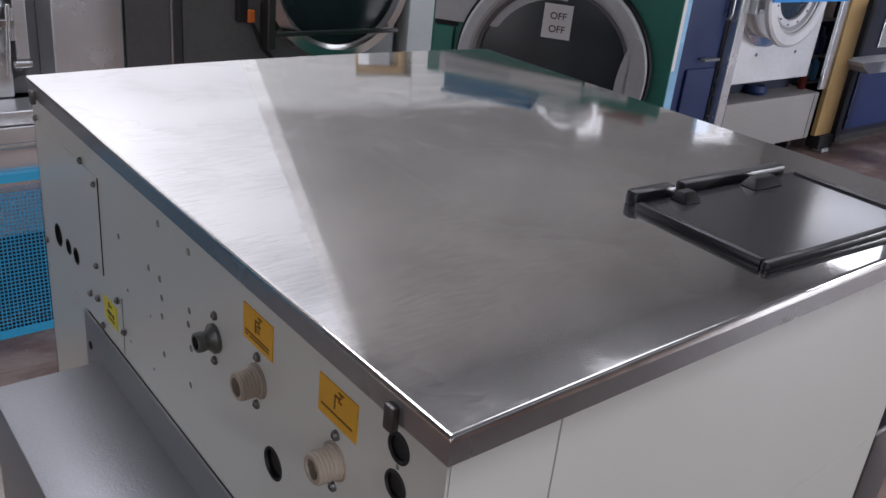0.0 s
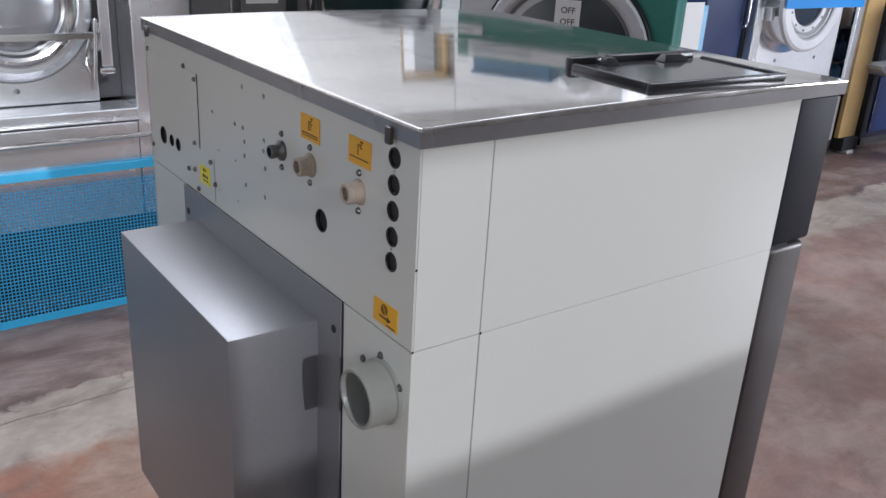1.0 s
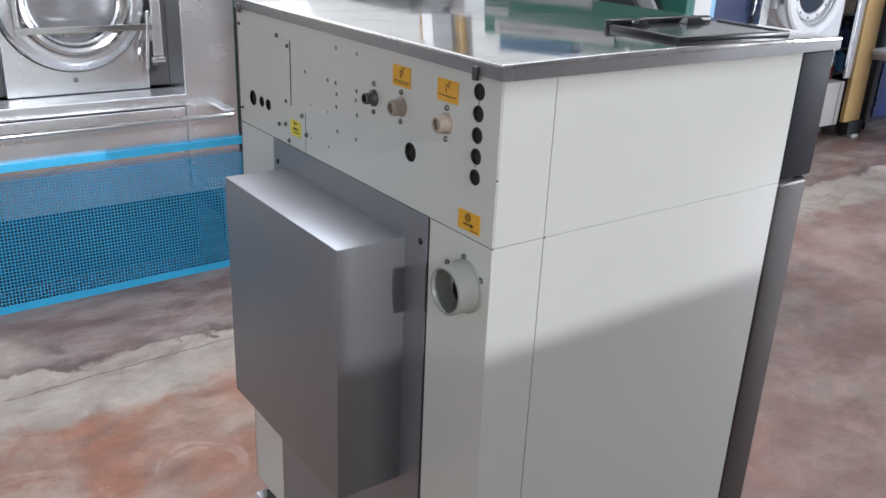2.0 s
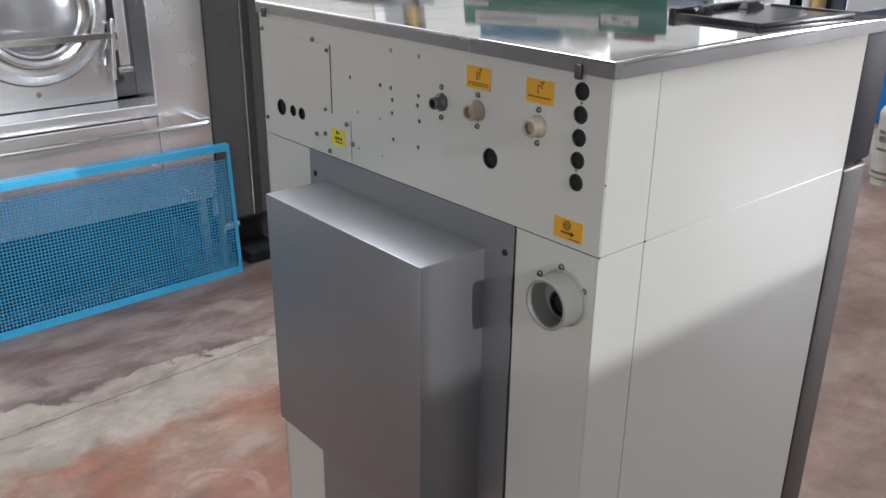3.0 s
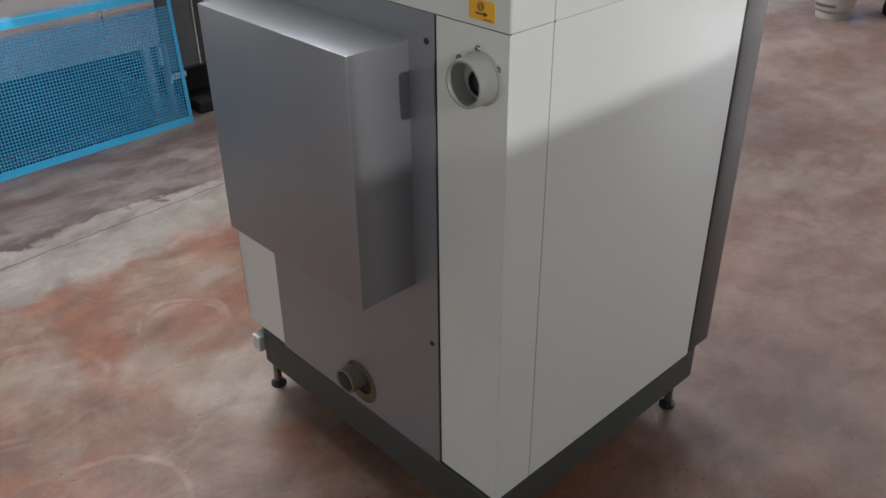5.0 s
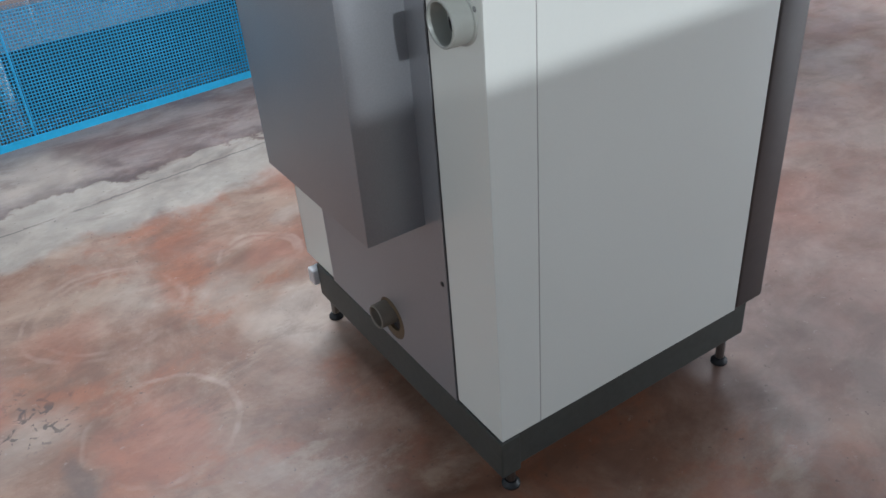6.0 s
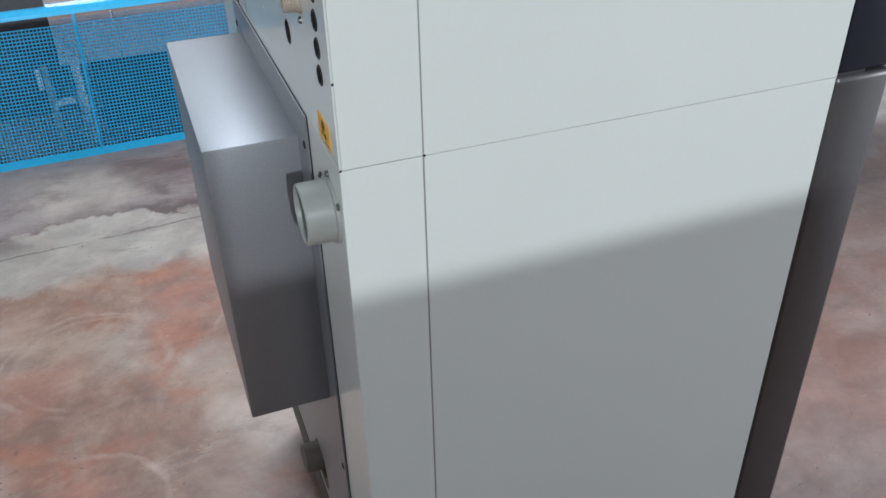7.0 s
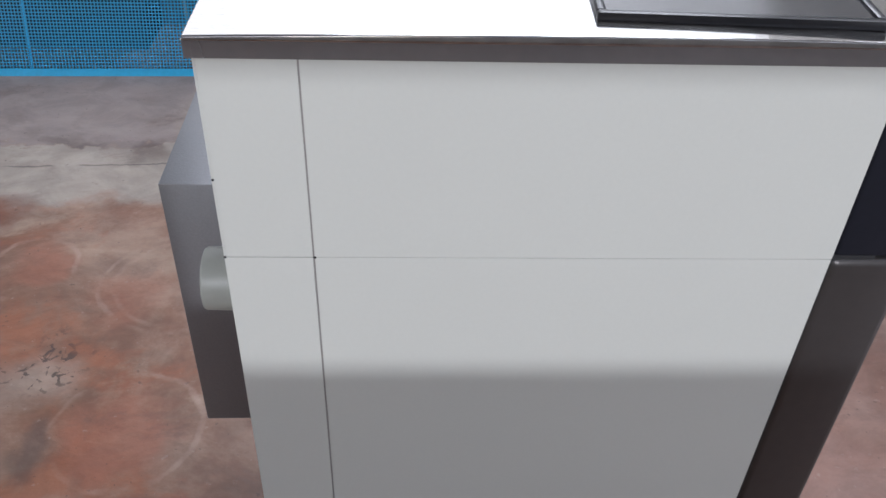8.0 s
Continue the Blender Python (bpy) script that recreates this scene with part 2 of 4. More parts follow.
def floor_material():
    """Worn brick-red floor paint over pale concrete: peeled patches, dark dirt, painted shade, pan rings and a joint.
    """
    m = bpy.data.materials.new("worn_red_concrete")
    m.use_nodes = True
    n, l = m.node_tree.nodes, m.node_tree.links
    b = n["Principled BSDF"]
    tc = n.new("ShaderNodeTexCoord")

    def noise_at(scale, detail=6, rough=0.55, distort=0.0, offset=(0, 0, 0), squash=(1, 1, 1)):
        mp = n.new("ShaderNodeMapping")
        mp.inputs["Location"].default_value = offset
        mp.inputs["Scale"].default_value = squash
        l.new(tc.outputs["Object"], mp.inputs["Vector"])
        x = n.new("ShaderNodeTexNoise")
        x.inputs["Scale"].default_value, x.inputs["Detail"].default_value = scale, detail
        x.inputs["Roughness"].default_value, x.inputs["Distortion"].default_value = rough, distort
        l.new(mp.outputs[0], x.inputs["Vector"])
        return x.outputs["Fac"]

    def span(value, lo, hi, a=0.0, c=1.0):
        x = n.new("ShaderNodeMapRange")
        x.interpolation_type = "SMOOTHSTEP"
        for key, v in (("From Min", lo), ("From Max", hi), ("To Min", a), ("To Max", c)):
            x.inputs[key].default_value = v
        l.new(value, x.inputs["Value"])
        return x.outputs[0]

    def mixed(fac, a, c):
        x = n.new("ShaderNodeMix")
        x.data_type = "RGBA"
        l.new(fac, x.inputs["Factor"])
        for i, v in (("A", a), ("B", c)):
            sock = [s for s in x.inputs if s.name == i and s.type == "RGBA"][0]
            if isinstance(v, tuple):
                sock.default_value = (*v, 1)
            else:
                l.new(v, sock)
        return [s for s in x.outputs if s.type == "RGBA"][0]

    def calc(op, a, c):
        x = n.new("ShaderNodeMath")
        x.operation = op
        for i, v in enumerate((a, c)):
            if isinstance(v, (int, float)):
                x.inputs[i].default_value = v
            else:
                l.new(v, x.inputs[i])
        return x.outputs[0]

    # coordinates pushed about, so that no patch has a clean outline
    push = n.new("ShaderNodeTexNoise")
    push.inputs["Scale"].default_value, push.inputs["Detail"].default_value = 5.0, 6
    l.new(tc.outputs["Object"], push.inputs["Vector"])
    shift = n.new("ShaderNodeVectorMath")
    shift.operation = "MULTIPLY_ADD"
    shift.inputs[1].default_value = (0.34, 0.26, 0)
    shift.inputs[2].default_value = (-0.17, -0.13, 0)
    l.new(push.outputs["Color"], shift.inputs[0])
    warped = n.new("ShaderNodeVectorMath")
    warped.operation = "ADD"
    l.new(tc.outputs["Object"], warped.inputs[0])
    l.new(shift.outputs[0], warped.inputs[1])

    def away(x, y, source):
        d = n.new("ShaderNodeVectorMath")
        d.operation = "DISTANCE"
        d.inputs[1].default_value = (x, y, 0)
        l.new(source, d.inputs[0])
        return d.outputs["Value"]

    def blob(x, y, inner, outer):
        return span(away(x, y, warped.outputs[0]), inner, outer, 1.0, 0.0)

    wsep = n.new("ShaderNodeSeparateXYZ")
    l.new(warped.outputs[0], wsep.inputs[0])
    wx = wsep.outputs["X"]
    # flaking edges
    flake = calc("ADD", calc("MULTIPLY", noise_at(15, 5, 0.6, 0.6, (2, 9, 0)), 0.13), -0.065)
    wy = calc("ADD", wsep.outputs["Y"], flake)
    grain = noise_at(3.2, 9, 0.64, 0.3)
    # brick-pink paint, worn to tan, with redder patches
    col = mixed(span(noise_at(2.2, 9, 0.66, 0.4), 0.42, 0.60), (0.200, 0.099, 0.062), (0.315, 0.205, 0.148))
    red = span(noise_at(3.0, 9, 0.66, 0.3, (9.0, 4.0, 0)), 0.50, 0.64)
    col = mixed(calc("MULTIPLY", red, 0.70), col, (0.300, 0.104, 0.049))
    pale = span(noise_at(3.4, 9, 0.66, 0.35, (3.1, 0.7, 0), (0.8, 1.3, 1)), 0.54, 0.66)
    col = mixed(calc("MULTIPLY", pale, 0.6), col, (0.385, 0.285, 0.21))
    # towards the front of the machine the paint is a paler mauve
    mauve = mixed(span(grain, 0.38, 0.62), (0.190, 0.118, 0.101), (0.274, 0.206, 0.185))
    col = mixed(calc("MULTIPLY", span(wx, 0.35, 0.75), 0.7), col, mauve)
    # bare cream screed along the joint, darker mauve paint beyond it
    cream = mixed(span(grain, 0.35, 0.65), (0.318, 0.271, 0.228), (0.396, 0.348, 0.297))
    band = calc("MULTIPLY", span(wy, 1.36, 1.46), span(wy, 1.712, 1.735, 1.0, 0.0))
    col = mixed(calc("MULTIPLY", band, 0.92), col, cream)
    beyond = mixed(span(noise_at(4.2, 9, 0.68, 0.6, (5, 1, 0), (0.55, 1.6, 1)), 0.42, 0.62), (0.168, 0.108, 0.093), (0.272, 0.212, 0.190))
    beyond = mixed(span(wx, -0.60, -0.15, 0.85, 0.0), beyond, (0.300, 0.250, 0.228))
    col = mixed(calc("MULTIPLY", span(wy, 1.712, 1.735), 0.95), col, beyond)
    edge = calc("MULTIPLY", span(wy, 1.712, 1.730), span(wy, 1.745, 1.80, 1.0, 0.0))
    edge = calc("MULTIPLY", edge, span(noise_at(3.0, 6, 0.6, 0.4, (7, 3, 0)), 0.42, 0.58))
    col = mixed(calc("MULTIPLY", edge, 0.7), col, (0.095, 0.066, 0.058))
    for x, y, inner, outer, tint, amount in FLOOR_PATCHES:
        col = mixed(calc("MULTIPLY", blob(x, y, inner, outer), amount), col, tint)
    dirt = span(noise_at(4.0, 10, 0.70, 0.5, (1.0, 8.0, 0), (0.7, 1.4, 1)), 0.54, 0.66)
    col = mixed(calc("MULTIPLY", dirt, 0.38), col, (0.13, 0.082, 0.066))
    fleck = span(noise_at(38, 5, 0.7), 0.62, 0.70)
    col = mixed(calc("MULTIPLY", fleck, 0.2), col, (0.50, 0.44, 0.40))
    speck = span(noise_at(60, 3, 0.6, 0, (4, 4, 0)), 0.66, 0.72)
    col = mixed(calc("MULTIPLY", speck, 0.55), col, (0.07, 0.045, 0.04))
    # uneven wear at hand size
    mottle = n.new("ShaderNodeVectorMath")
    mottle.operation = "SCALE"
    l.new(col, mottle.inputs[0])
    l.new(span(noise_at(9, 8, 0.68, 0.5, (8, 5, 0), (0.8, 1.2, 1)), 0.34, 0.66, 0.86, 1.13), mottle.inputs["Scale"])
    col = mottle.outputs[0]
    # a spatter of black spots
    spots = span(noise_at(34, 3, 0.55, 0.8, (6, 2, 0)), 0.56, 0.62)
    col = mixed(calc("MULTIPLY", calc("MULTIPLY", spots, blob(*SPATTER)), 0.75), col, (0.04, 0.03, 0.028))
    # pale rings left by round feet and pans
    broken = span(noise_at(5.5, 4, 0.6), 0.42, 0.62)
    for x, y, r, strength in FLOOR_RINGS:
        wobble = calc("MULTIPLY", calc("SUBTRACT", noise_at(7, 4, 0.5), 0.5), 0.06)
        d = calc("ADD", away(x, y, tc.outputs["Object"]), wobble)
        rim = calc("ABSOLUTE", calc("SUBTRACT", d, r), 0)
        line = calc("MULTIPLY", span(rim, 0.002, 0.011, 1.0, 0.0), broken)
        col = mixed(calc("MULTIPLY", line, strength), col, (0.50, 0.36, 0.29))
    # one straight joint in the screed
    sep = n.new("ShaderNodeSeparateXYZ")
    l.new(tc.outputs["Object"], sep.inputs[0])
    off = calc("SUBTRACT", calc("SUBTRACT", sep.outputs["Y"], calc("MULTIPLY", sep.outputs["X"], JOINT[1])), JOINT[0])
    off = calc("ADD", off, calc("MULTIPLY", calc("SUBTRACT", noise_at(14, 4, 0.6), 0.5), 0.03))
    joint = calc("MULTIPLY", span(calc("ABSOLUTE", off, 0), 0.0015, 0.005, 1.0, 0.0), span(noise_at(7, 3, 0.5, 0, (2, 2, 0)), 0.40, 0.52))
    col = mixed(calc("MULTIPLY", joint, 0.6), col, (0.06, 0.045, 0.04))
    l.new(col, b.inputs["Base Color"])
    l.new(span(noise_at(6, 6, 0.6), 0.3, 0.7, 0.28, 0.52), b.inputs["Roughness"])
    bp = n.new("ShaderNodeBump")
    bp.inputs["Strength"].default_value, bp.inputs["Distance"].default_value = 0.25, 0.003
    l.new(noise_at(45, 6, 0.65), bp.inputs["Height"])
    l.new(bp.outputs[0], b.inputs["Normal"])
    return m


CREAM, BRICK, SOOT_AND_SHADE, RUST = (0.43, 0.355, 0.295), (0.33, 0.125, 0.075), (0.11, 0.075, 0.065), (0.17, 0.065, 0.04)
FLOOR_PATCHES = [
    (0.00, 1.065, 0.03, 0.11, BRICK, 0.5), (0.25, 1.37, 0.04, 0.16, BRICK, 0.4), (0.14, 1.04, 0.03, 0.14, BRICK, 0.35), (-0.79, 1.11, 0.04, 0.12, BRICK, 0.5),
    (-0.425, 0.593, 0.07, 0.17, BRICK, 0.7), (-0.53, 1.00, 0.03, 0.12, BRICK, 0.4), (1.1, 0.5, 0.1, 0.4, BRICK, 0.3), (-0.15, 1.22, 0.02, 0.12, BRICK, 0.3),
    (0.16, 1.17, 0.02, 0.08, CREAM, 0.5), (-0.03, 0.74, 0.04, 0.18, CREAM, 0.6), (-0.67, 0.73, 0.03, 0.15, CREAM, 0.5), (-0.33, 1.09, 0.03, 0.13, CREAM, 0.35),
    (-0.39, 1.93, 0.10, 0.25, CREAM, 0.75), (0.52, 1.95, 0.02, 0.07, CREAM, 0.5), (-0.14, 0.95, 0.02, 0.12, CREAM, 0.35),
    (-0.604, 0.527, 0.02, 0.06, SOOT_AND_SHADE, 0.6), (-0.15, 1.41, 0.02, 0.07, SOOT_AND_SHADE, 0.3), (-0.138, 1.86, 0.02, 0.08, SOOT_AND_SHADE, 0.65), (-0.63, 1.69, 0.02, 0.07, SOOT_AND_SHADE, 0.5),
    # wide dark patch by the front foot: stain and the base's shade in one colour
    (0.82, -0.10, 0.08, 0.32, SOOT_AND_SHADE, 0.5), (-0.95, 1.38, 0.03, 0.09, RUST, 0.5), (-0.66, 1.36, 0.02, 0.08, RUST, 0.3),
]
FLOOR_RINGS = [(0.0, 1.06, 0.102, 0.34), (0.003, 1.055, 0.086, 0.30), (-0.415, 1.07, 0.190, 0.28), (-0.40, 1.07, 0.168, 0.2), (-0.425, 0.593, 0.157, 0.36),
               (-0.80, 1.12, 0.116, 0.35)]
SPATTER = (-0.655, 0.78, 0.05, 0.15)
JOINT = (1.645, 0.05)
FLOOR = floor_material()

# ---- helpers for meshes ----
IN_WORLD = {}


def thing(name, at, label, category, group="", rz=None):
    """An Empty at a thing's base. Its parts are given in the world's coordinates, or in its own if rz is given."""
    ob = new(name)
    ob.empty_display_size = 0.1
    ob.matrix_basis = pose(*at, 0, 0, rz or 0)
    IN_WORLD[ob] = Matrix.Translation(at).inverted() if rz is None else Matrix()
    return tagged(ob, label, category, group)


def part(name, bm, mat, parent=None, label="", smooth=False):
    me = bpy.data.meshes.new(name)
    bmesh.ops.recalc_face_normals(bm, faces=bm.faces[:])
    if smooth:
        for f in bm.faces:
            f.smooth = True
        for e in bm.edges:
            if len(e.link_faces) == 2 and e.calc_face_angle(0) > 0.42:
                e.smooth = False
    bm.to_mesh(me)
    bm.free()
    me.materials.append(mat)
    ob = new(name, me)
    if parent is not None:
        ob.parent = parent
        ob.matrix_parent_inverse = IN_WORLD.get(parent, Matrix())
    return tagged(ob, label)


def box(x0, x1, y0, y1, z0, z1, bevel=0.0, bm=None, segments=2):
    bm = bm or bmesh.new()
    made = bmesh.ops.create_cube(bm, size=1.0, matrix=Matrix.LocRotScale(
        ((x0 + x1) / 2, (y0 + y1) / 2, (z0 + z1) / 2), None, (abs(x1 - x0), abs(y1 - y0), abs(z1 - z0))))
    if bevel:
        edges = list({e for v in made["verts"] for e in v.link_edges})
        bmesh.ops.bevel(bm, geom=edges, offset=bevel, segments=segments, affect="EDGES", profile=0.5)
    return bm


def lathe(profile, at, axis=(0, 0, 1), seg=32, bm=None, closed=False):
    """A solid of revolution: profile of (radius, height along the axis)."""
    bm = bm or bmesh.new()
    turn = Vector((0, 0, 1)).rotation_difference(Vector(axis)).to_matrix().to_4x4()
    m = Matrix.Translation(at) @ turn
    rings = []
    for r, h in profile:
        if r < 1e-6:
            rings.append([bm.verts.new(m @ Vector((0, 0, h)))])
        else:
            rings.append([bm.verts.new(m @ Vector((r * math.cos(a), r * math.sin(a), h)))
                          for a in (2 * math.pi * i / seg for i in range(seg))])
    pairs = list(zip(rings, rings[1:])) + ([(rings[-1], rings[0])] if closed else [])
    for a, b in pairs:
        for i in range(seg):
            j = (i + 1) % seg
            if len(a) == 1 and len(b) == 1:
                continue
            if len(a) == 1:
                bm.faces.new((a[0], b[i], b[j]))
            elif len(b) == 1:
                bm.faces.new((a[i], a[j], b[0]))
            else:
                bm.faces.new((a[i], a[j], b[j], b[i]))
    return bm


def rod(p0, p1, r, seg=16, bm=None):
    p0, p1 = Vector(p0), Vector(p1)
    h = (p1 - p0).length
    return lathe([(0, 0), (r * 0.85, 0), (r, r * 0.15), (r, h - r * 0.15), (r * 0.85, h), (0, h)], p0, (p1 - p0) / h, seg, bm)


def bent(points, r, seg=10):
    """A round bar or hose along points."""
    bm = bmesh.new()
    pts = [Vector(p) for p in points]
    rings = []
    for i, p in enumerate(pts):
        d = (pts[min(i + 1, len(pts) - 1)] - pts[max(i - 1, 0)]).normalized()
        u = d.cross(Vector((0, 0, 1)))
        u = u.normalized() if u.length > 0.05 else d.cross(Vector((1, 0, 0))).normalized()
        v = d.cross(u)
        rings.append([bm.verts.new(p + r * (math.cos(a) * u + math.sin(a) * v)) for a in (2 * math.pi * k / seg for k in range(seg))])
    for a, b in zip(rings, rings[1:]):
        for k in range(seg):
            bm.faces.new((a[k], a[(k + 1) % seg], b[(k + 1) % seg], b[k]))
    for ring in (rings[0], rings[-1]):
        bm.faces.new(ring)
    return bm


def holed_plate(place, outline, holes, thick, seg=20):
    """A sheet with round holes through it. outline and holes (u, v, r) in the sheet's plane; place(u, v, d) gives a point at depth d."""
    bm = bmesh.new()
    edges = []

    def loop(points):
        vs = [bm.verts.new((u, v, 0)) for u, v in points]
        edges.extend(bm.edges.new((a, b)) for a, b in zip(vs, vs[1:] + vs[:1]))

    loop(outline)
    for u, v, r in holes:
        k = seg if r > 0.004 else 8
        loop([(u + r * math.cos(2 * math.pi * i / k), v + r * math.sin(2 * math.pi * i / k)) for i in range(k)])
    bmesh.ops.triangle_fill(bm, use_beauty=True, use_dissolve=False, edges=edges, normal=(0, 0, 1))
    made = bmesh.ops.extrude_face_region(bm, geom=bm.faces[:])
    for v in [g for g in made["geom"] if isinstance(g, bmesh.types.BMVert)]:
        v.co.z = thick
    for v in bm.verts:
        v.co = place(v.co.x, v.co.y, v.co.z)
    return bm


# ---- the hall ----
def wall(name, bm, label):
    ob = part(name, bm, PLASTER)
    return tagged(ob, label, "wall", kind="structure")


X0, X1, Y0, Y1, TOP = -6.0, 8.0, -3.2, 4.3, 5.0
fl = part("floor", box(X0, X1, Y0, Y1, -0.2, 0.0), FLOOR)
tagged(fl, "worn brick-red painted concrete floor with pale patches", "floor", kind="structure")
# unseen south wall; its openings are made up to trim the sun's beam
SILL, HEAD, LOW, HIGH = 2.144, 2.52, 3.9, 4.8
bm = box(X0, X1, Y0 - 0.1, Y0, 0, 0.9)
for x0, x1, z0, z1 in ((X0, -5.0, 0.9, 2.0), (-2.4, 5.5, 0.9, 2.0), (5.5, 7.7, 1.9, 2.0), (7.7, X1, 0.9, 2.0)):
    box(x0, x1, Y0 - 0.1, Y0, z0, z1, bm=bm)
box(X0, X1, Y0 - 0.1, Y0, 2.0, SILL, bm=bm)
box(X0, -0.45, Y0 - 0.1, Y0, SILL, HEAD, bm=bm)
box(0.46, X1, Y0 - 0.1, Y0, SILL, HEAD, bm=bm)
box(X0, X1, Y0 - 0.1, Y0, HEAD, 2.76, bm=bm)
box(0.05, X1, Y0 - 0.1, Y0, 2.76, LOW, bm=bm)
box(X0, -3.6, Y0 - 0.1, Y0, 2.76, HIGH, bm=bm)
box(5.6, X1, Y0 - 0.1, Y0, LOW, HIGH, bm=bm)
box(X0, X1, Y0 - 0.1, Y0, HIGH, TOP, bm=bm)
wall("wall_south", bm, "unseen plastered hall wall, its openings cut to shape sun and fill light")
bm = box(X0, X1, Y1, Y1 + 0.25, 0, 1.55)
box(X0, X1, Y1, Y1 + 0.25, 4.7, TOP, bm=bm)
box(X0, -2.45, Y1, Y1 + 0.25, 1.55, 4.7, bm=bm)
# rounded, slanting side of the large opening: unseen, shaped for the steel's reflection


def slant(z):
    return 1.92 + (z - 1.55) * 0.323


def rounded_jamb(z0, z1, right, bm, n=8):
    """A piece of wall whose one side leans with the opening and curves out towards the room."""
    turn = [(0.5 * (1 - math.cos(a)), Y1 + 0.25 * (1 - math.sin(a))) for a in (math.pi / 2 * i / n for i in range(n + 1))]
    low, high = ([bm.verts.new((slant(z) + dx, y, z)) for dx, y in turn] + [bm.verts.new((right, Y1, z)), bm.verts.new((right, Y1 + 0.25, z))]
                 for z in (z0, z1))
    bm.faces.new(low), bm.faces.new(high)
    for i in range(len(low)):
        k = (i + 1) % len(low)
        bm.faces.new((low[i], low[k], high[k], high[i]))


rounded_jamb(2.45, 3.255, 3.25, bm)
rounded_jamb(3.255, 4.7, 3.60, bm)
for x0, x1, lo, hi in ((3.25, 4.98, 0, 0), (4.98, 5.28, 1.95, 2.75), (5.28, 6.65, 0, 0), (6.65, 7.30, 2.05, 2.85), (7.30, X1, 0, 0)):
    if hi:
        box(x0, x1, Y1, Y1 + 0.25, 1.55, lo, bm=bm)
        box(x0, x1, Y1, Y1 + 0.25, hi, 3.255, bm=bm)
    else:
        box(x0, x1, Y1, Y1 + 0.25, 1.55, 3.255, bm=bm)
box(3.60, X1, Y1, Y1 + 0.25, 3.255, 4.7, bm=bm)
wall("wall_north", bm, "plastered hall wall behind the machines")
# unseen pale band, added to brighten what the steel top mirrors
bm = bmesh.new()
for x0, x1, z1 in ((3.2505, 4.979, 2.45), (4.979, 5.281, 1.93), (5.281, 6.649, 2.45), (6.649, 7.301, 2.03), (7.301, X1, 2.45)):
    box(x0, x1, Y1 - 0.012, Y1 + 0.002, 0.0, z1, bm=bm)
rounded_jamb(1.55, 2.2, 2.80, bm)
rounded_jamb(2.2, 2.4498, 3.25, bm)
tagged(part("wall_north_lower", bm, PALEPLASTER), "unseen pale lower band of the hall wall, added for reflections", "wall", kind="structure")
bm = box(X1, X1 + 0.25, Y0, 2.85, 0, TOP)
box(X1, X1 + 0.25, 3.65, Y1, 0, TOP, bm=bm)
box(X1, X1 + 0.25, 2.85, 3.65, 0, 3.42, bm=bm)
box(X1, X1 + 0.25, 2.85, 3.65, 4.12, TOP, bm=bm)
wall("wall_east", bm, "plastered end wall of the hall with a high window opening")
# unseen end wall; the doorway and ground outside are made up for the west lamp
bm = box(X0 - 0.25, X0, Y0, -1.55, 0, TOP)
box(X0 - 0.25, X0, 2.15, Y1, 0, TOP, bm=bm)
box(X0 - 0.25, X0, -1.55, 2.15, 3.0, TOP, bm=bm)
wall("wall_west", bm, "plastered end wall of the hall with a made-up doorway for fill light")
tagged(part("ground", box(X0 - 30, X0 - 0.26, -20, 20, -0.25, -0.02), ROOFING), "grey ground slab outside the made-up doorway", "ground", kind="structure")
# openings and panes made up to house the added overhead lamps
ADDED_ROOF_LIGHTS = ((-0.3, 2.1, 1.85, 4.25), (3.1, 5.5, 1.2, 3.6))
bm, x = bmesh.new(), X0
for x0, x1, y0, y1 in ADDED_ROOF_LIGHTS:
    box(x, x0, Y0, Y1, TOP, TOP + 0.2, bm=bm)
    box(x0, x1, Y0, y0, TOP, TOP + 0.2, bm=bm)
    box(x0, x1, y1, Y1, TOP, TOP + 0.2, bm=bm)
    x = x1
box(x, X1, Y0, Y1, TOP, TOP + 0.2, bm=bm)
ceiling = part("ceiling", bm, ROOFING)
tagged(ceiling, "grey panelled hall ceiling", "ceiling", kind="structure")
for i, (x0, x1, y0, y1) in enumerate(ADDED_ROOF_LIGHTS):
    added_roof_light = thing(f"window_{5 + i}", ((x0 + x1) / 2, (y0 + y1) / 2, TOP), "added, unseen roof light of white opal plastic in a grey frame", "roof light")
    tagged(added_roof_light, kind="structure")
    part("pane", box(x0, x1, y0, y1, TOP + 0.12, TOP + 0.14), PAPER, added_roof_light)
    for dims in ((x0, x1, y0, y0 + 0.05), (x0, x1, y1 - 0.05, y1), (x0, x0 + 0.05, y0 + 0.051, y1 - 0.051), (x1 - 0.05, x1, y0 + 0.051, y1 - 0.051)):
        part("window_frame", box(*dims, TOP + 0.02, TOP + 0.115), LIGHTGREY, added_roof_light)
tagged(part("backdrop_north", box(-4.0, 5.0, Y1 + 1.2, Y1 + 1.22, 0.4, 6.4), SKYGLOW), "bright overcast daylight outside the opening", "backdrop", kind="structure")


def window(name, x0, x1, z0, z1, bars, mat, label):
    w = thing(name, ((x0 + x1) / 2, Y1 + 0.1, z0), label, "window")
    tagged(w, kind="structure")
    bm = box(x0, x1, Y1 + 0.06, Y1 + 0.12, z0, z0 + 0.06)
    box(x0, x1, Y1 + 0.06, Y1 + 0.12, z1 - 0.06, z1, bm=bm)
    for i in range(bars + 1):
        x = x0 + 0.03 + (x1 - x0 - 0.06) * i / bars
        box(x - 0.03, x + 0.03, Y1 + 0.062, Y1 + 0.118, z0 + 0.06, z1 - 0.06, bm=bm)
    part("window_frame", bm, mat, w)


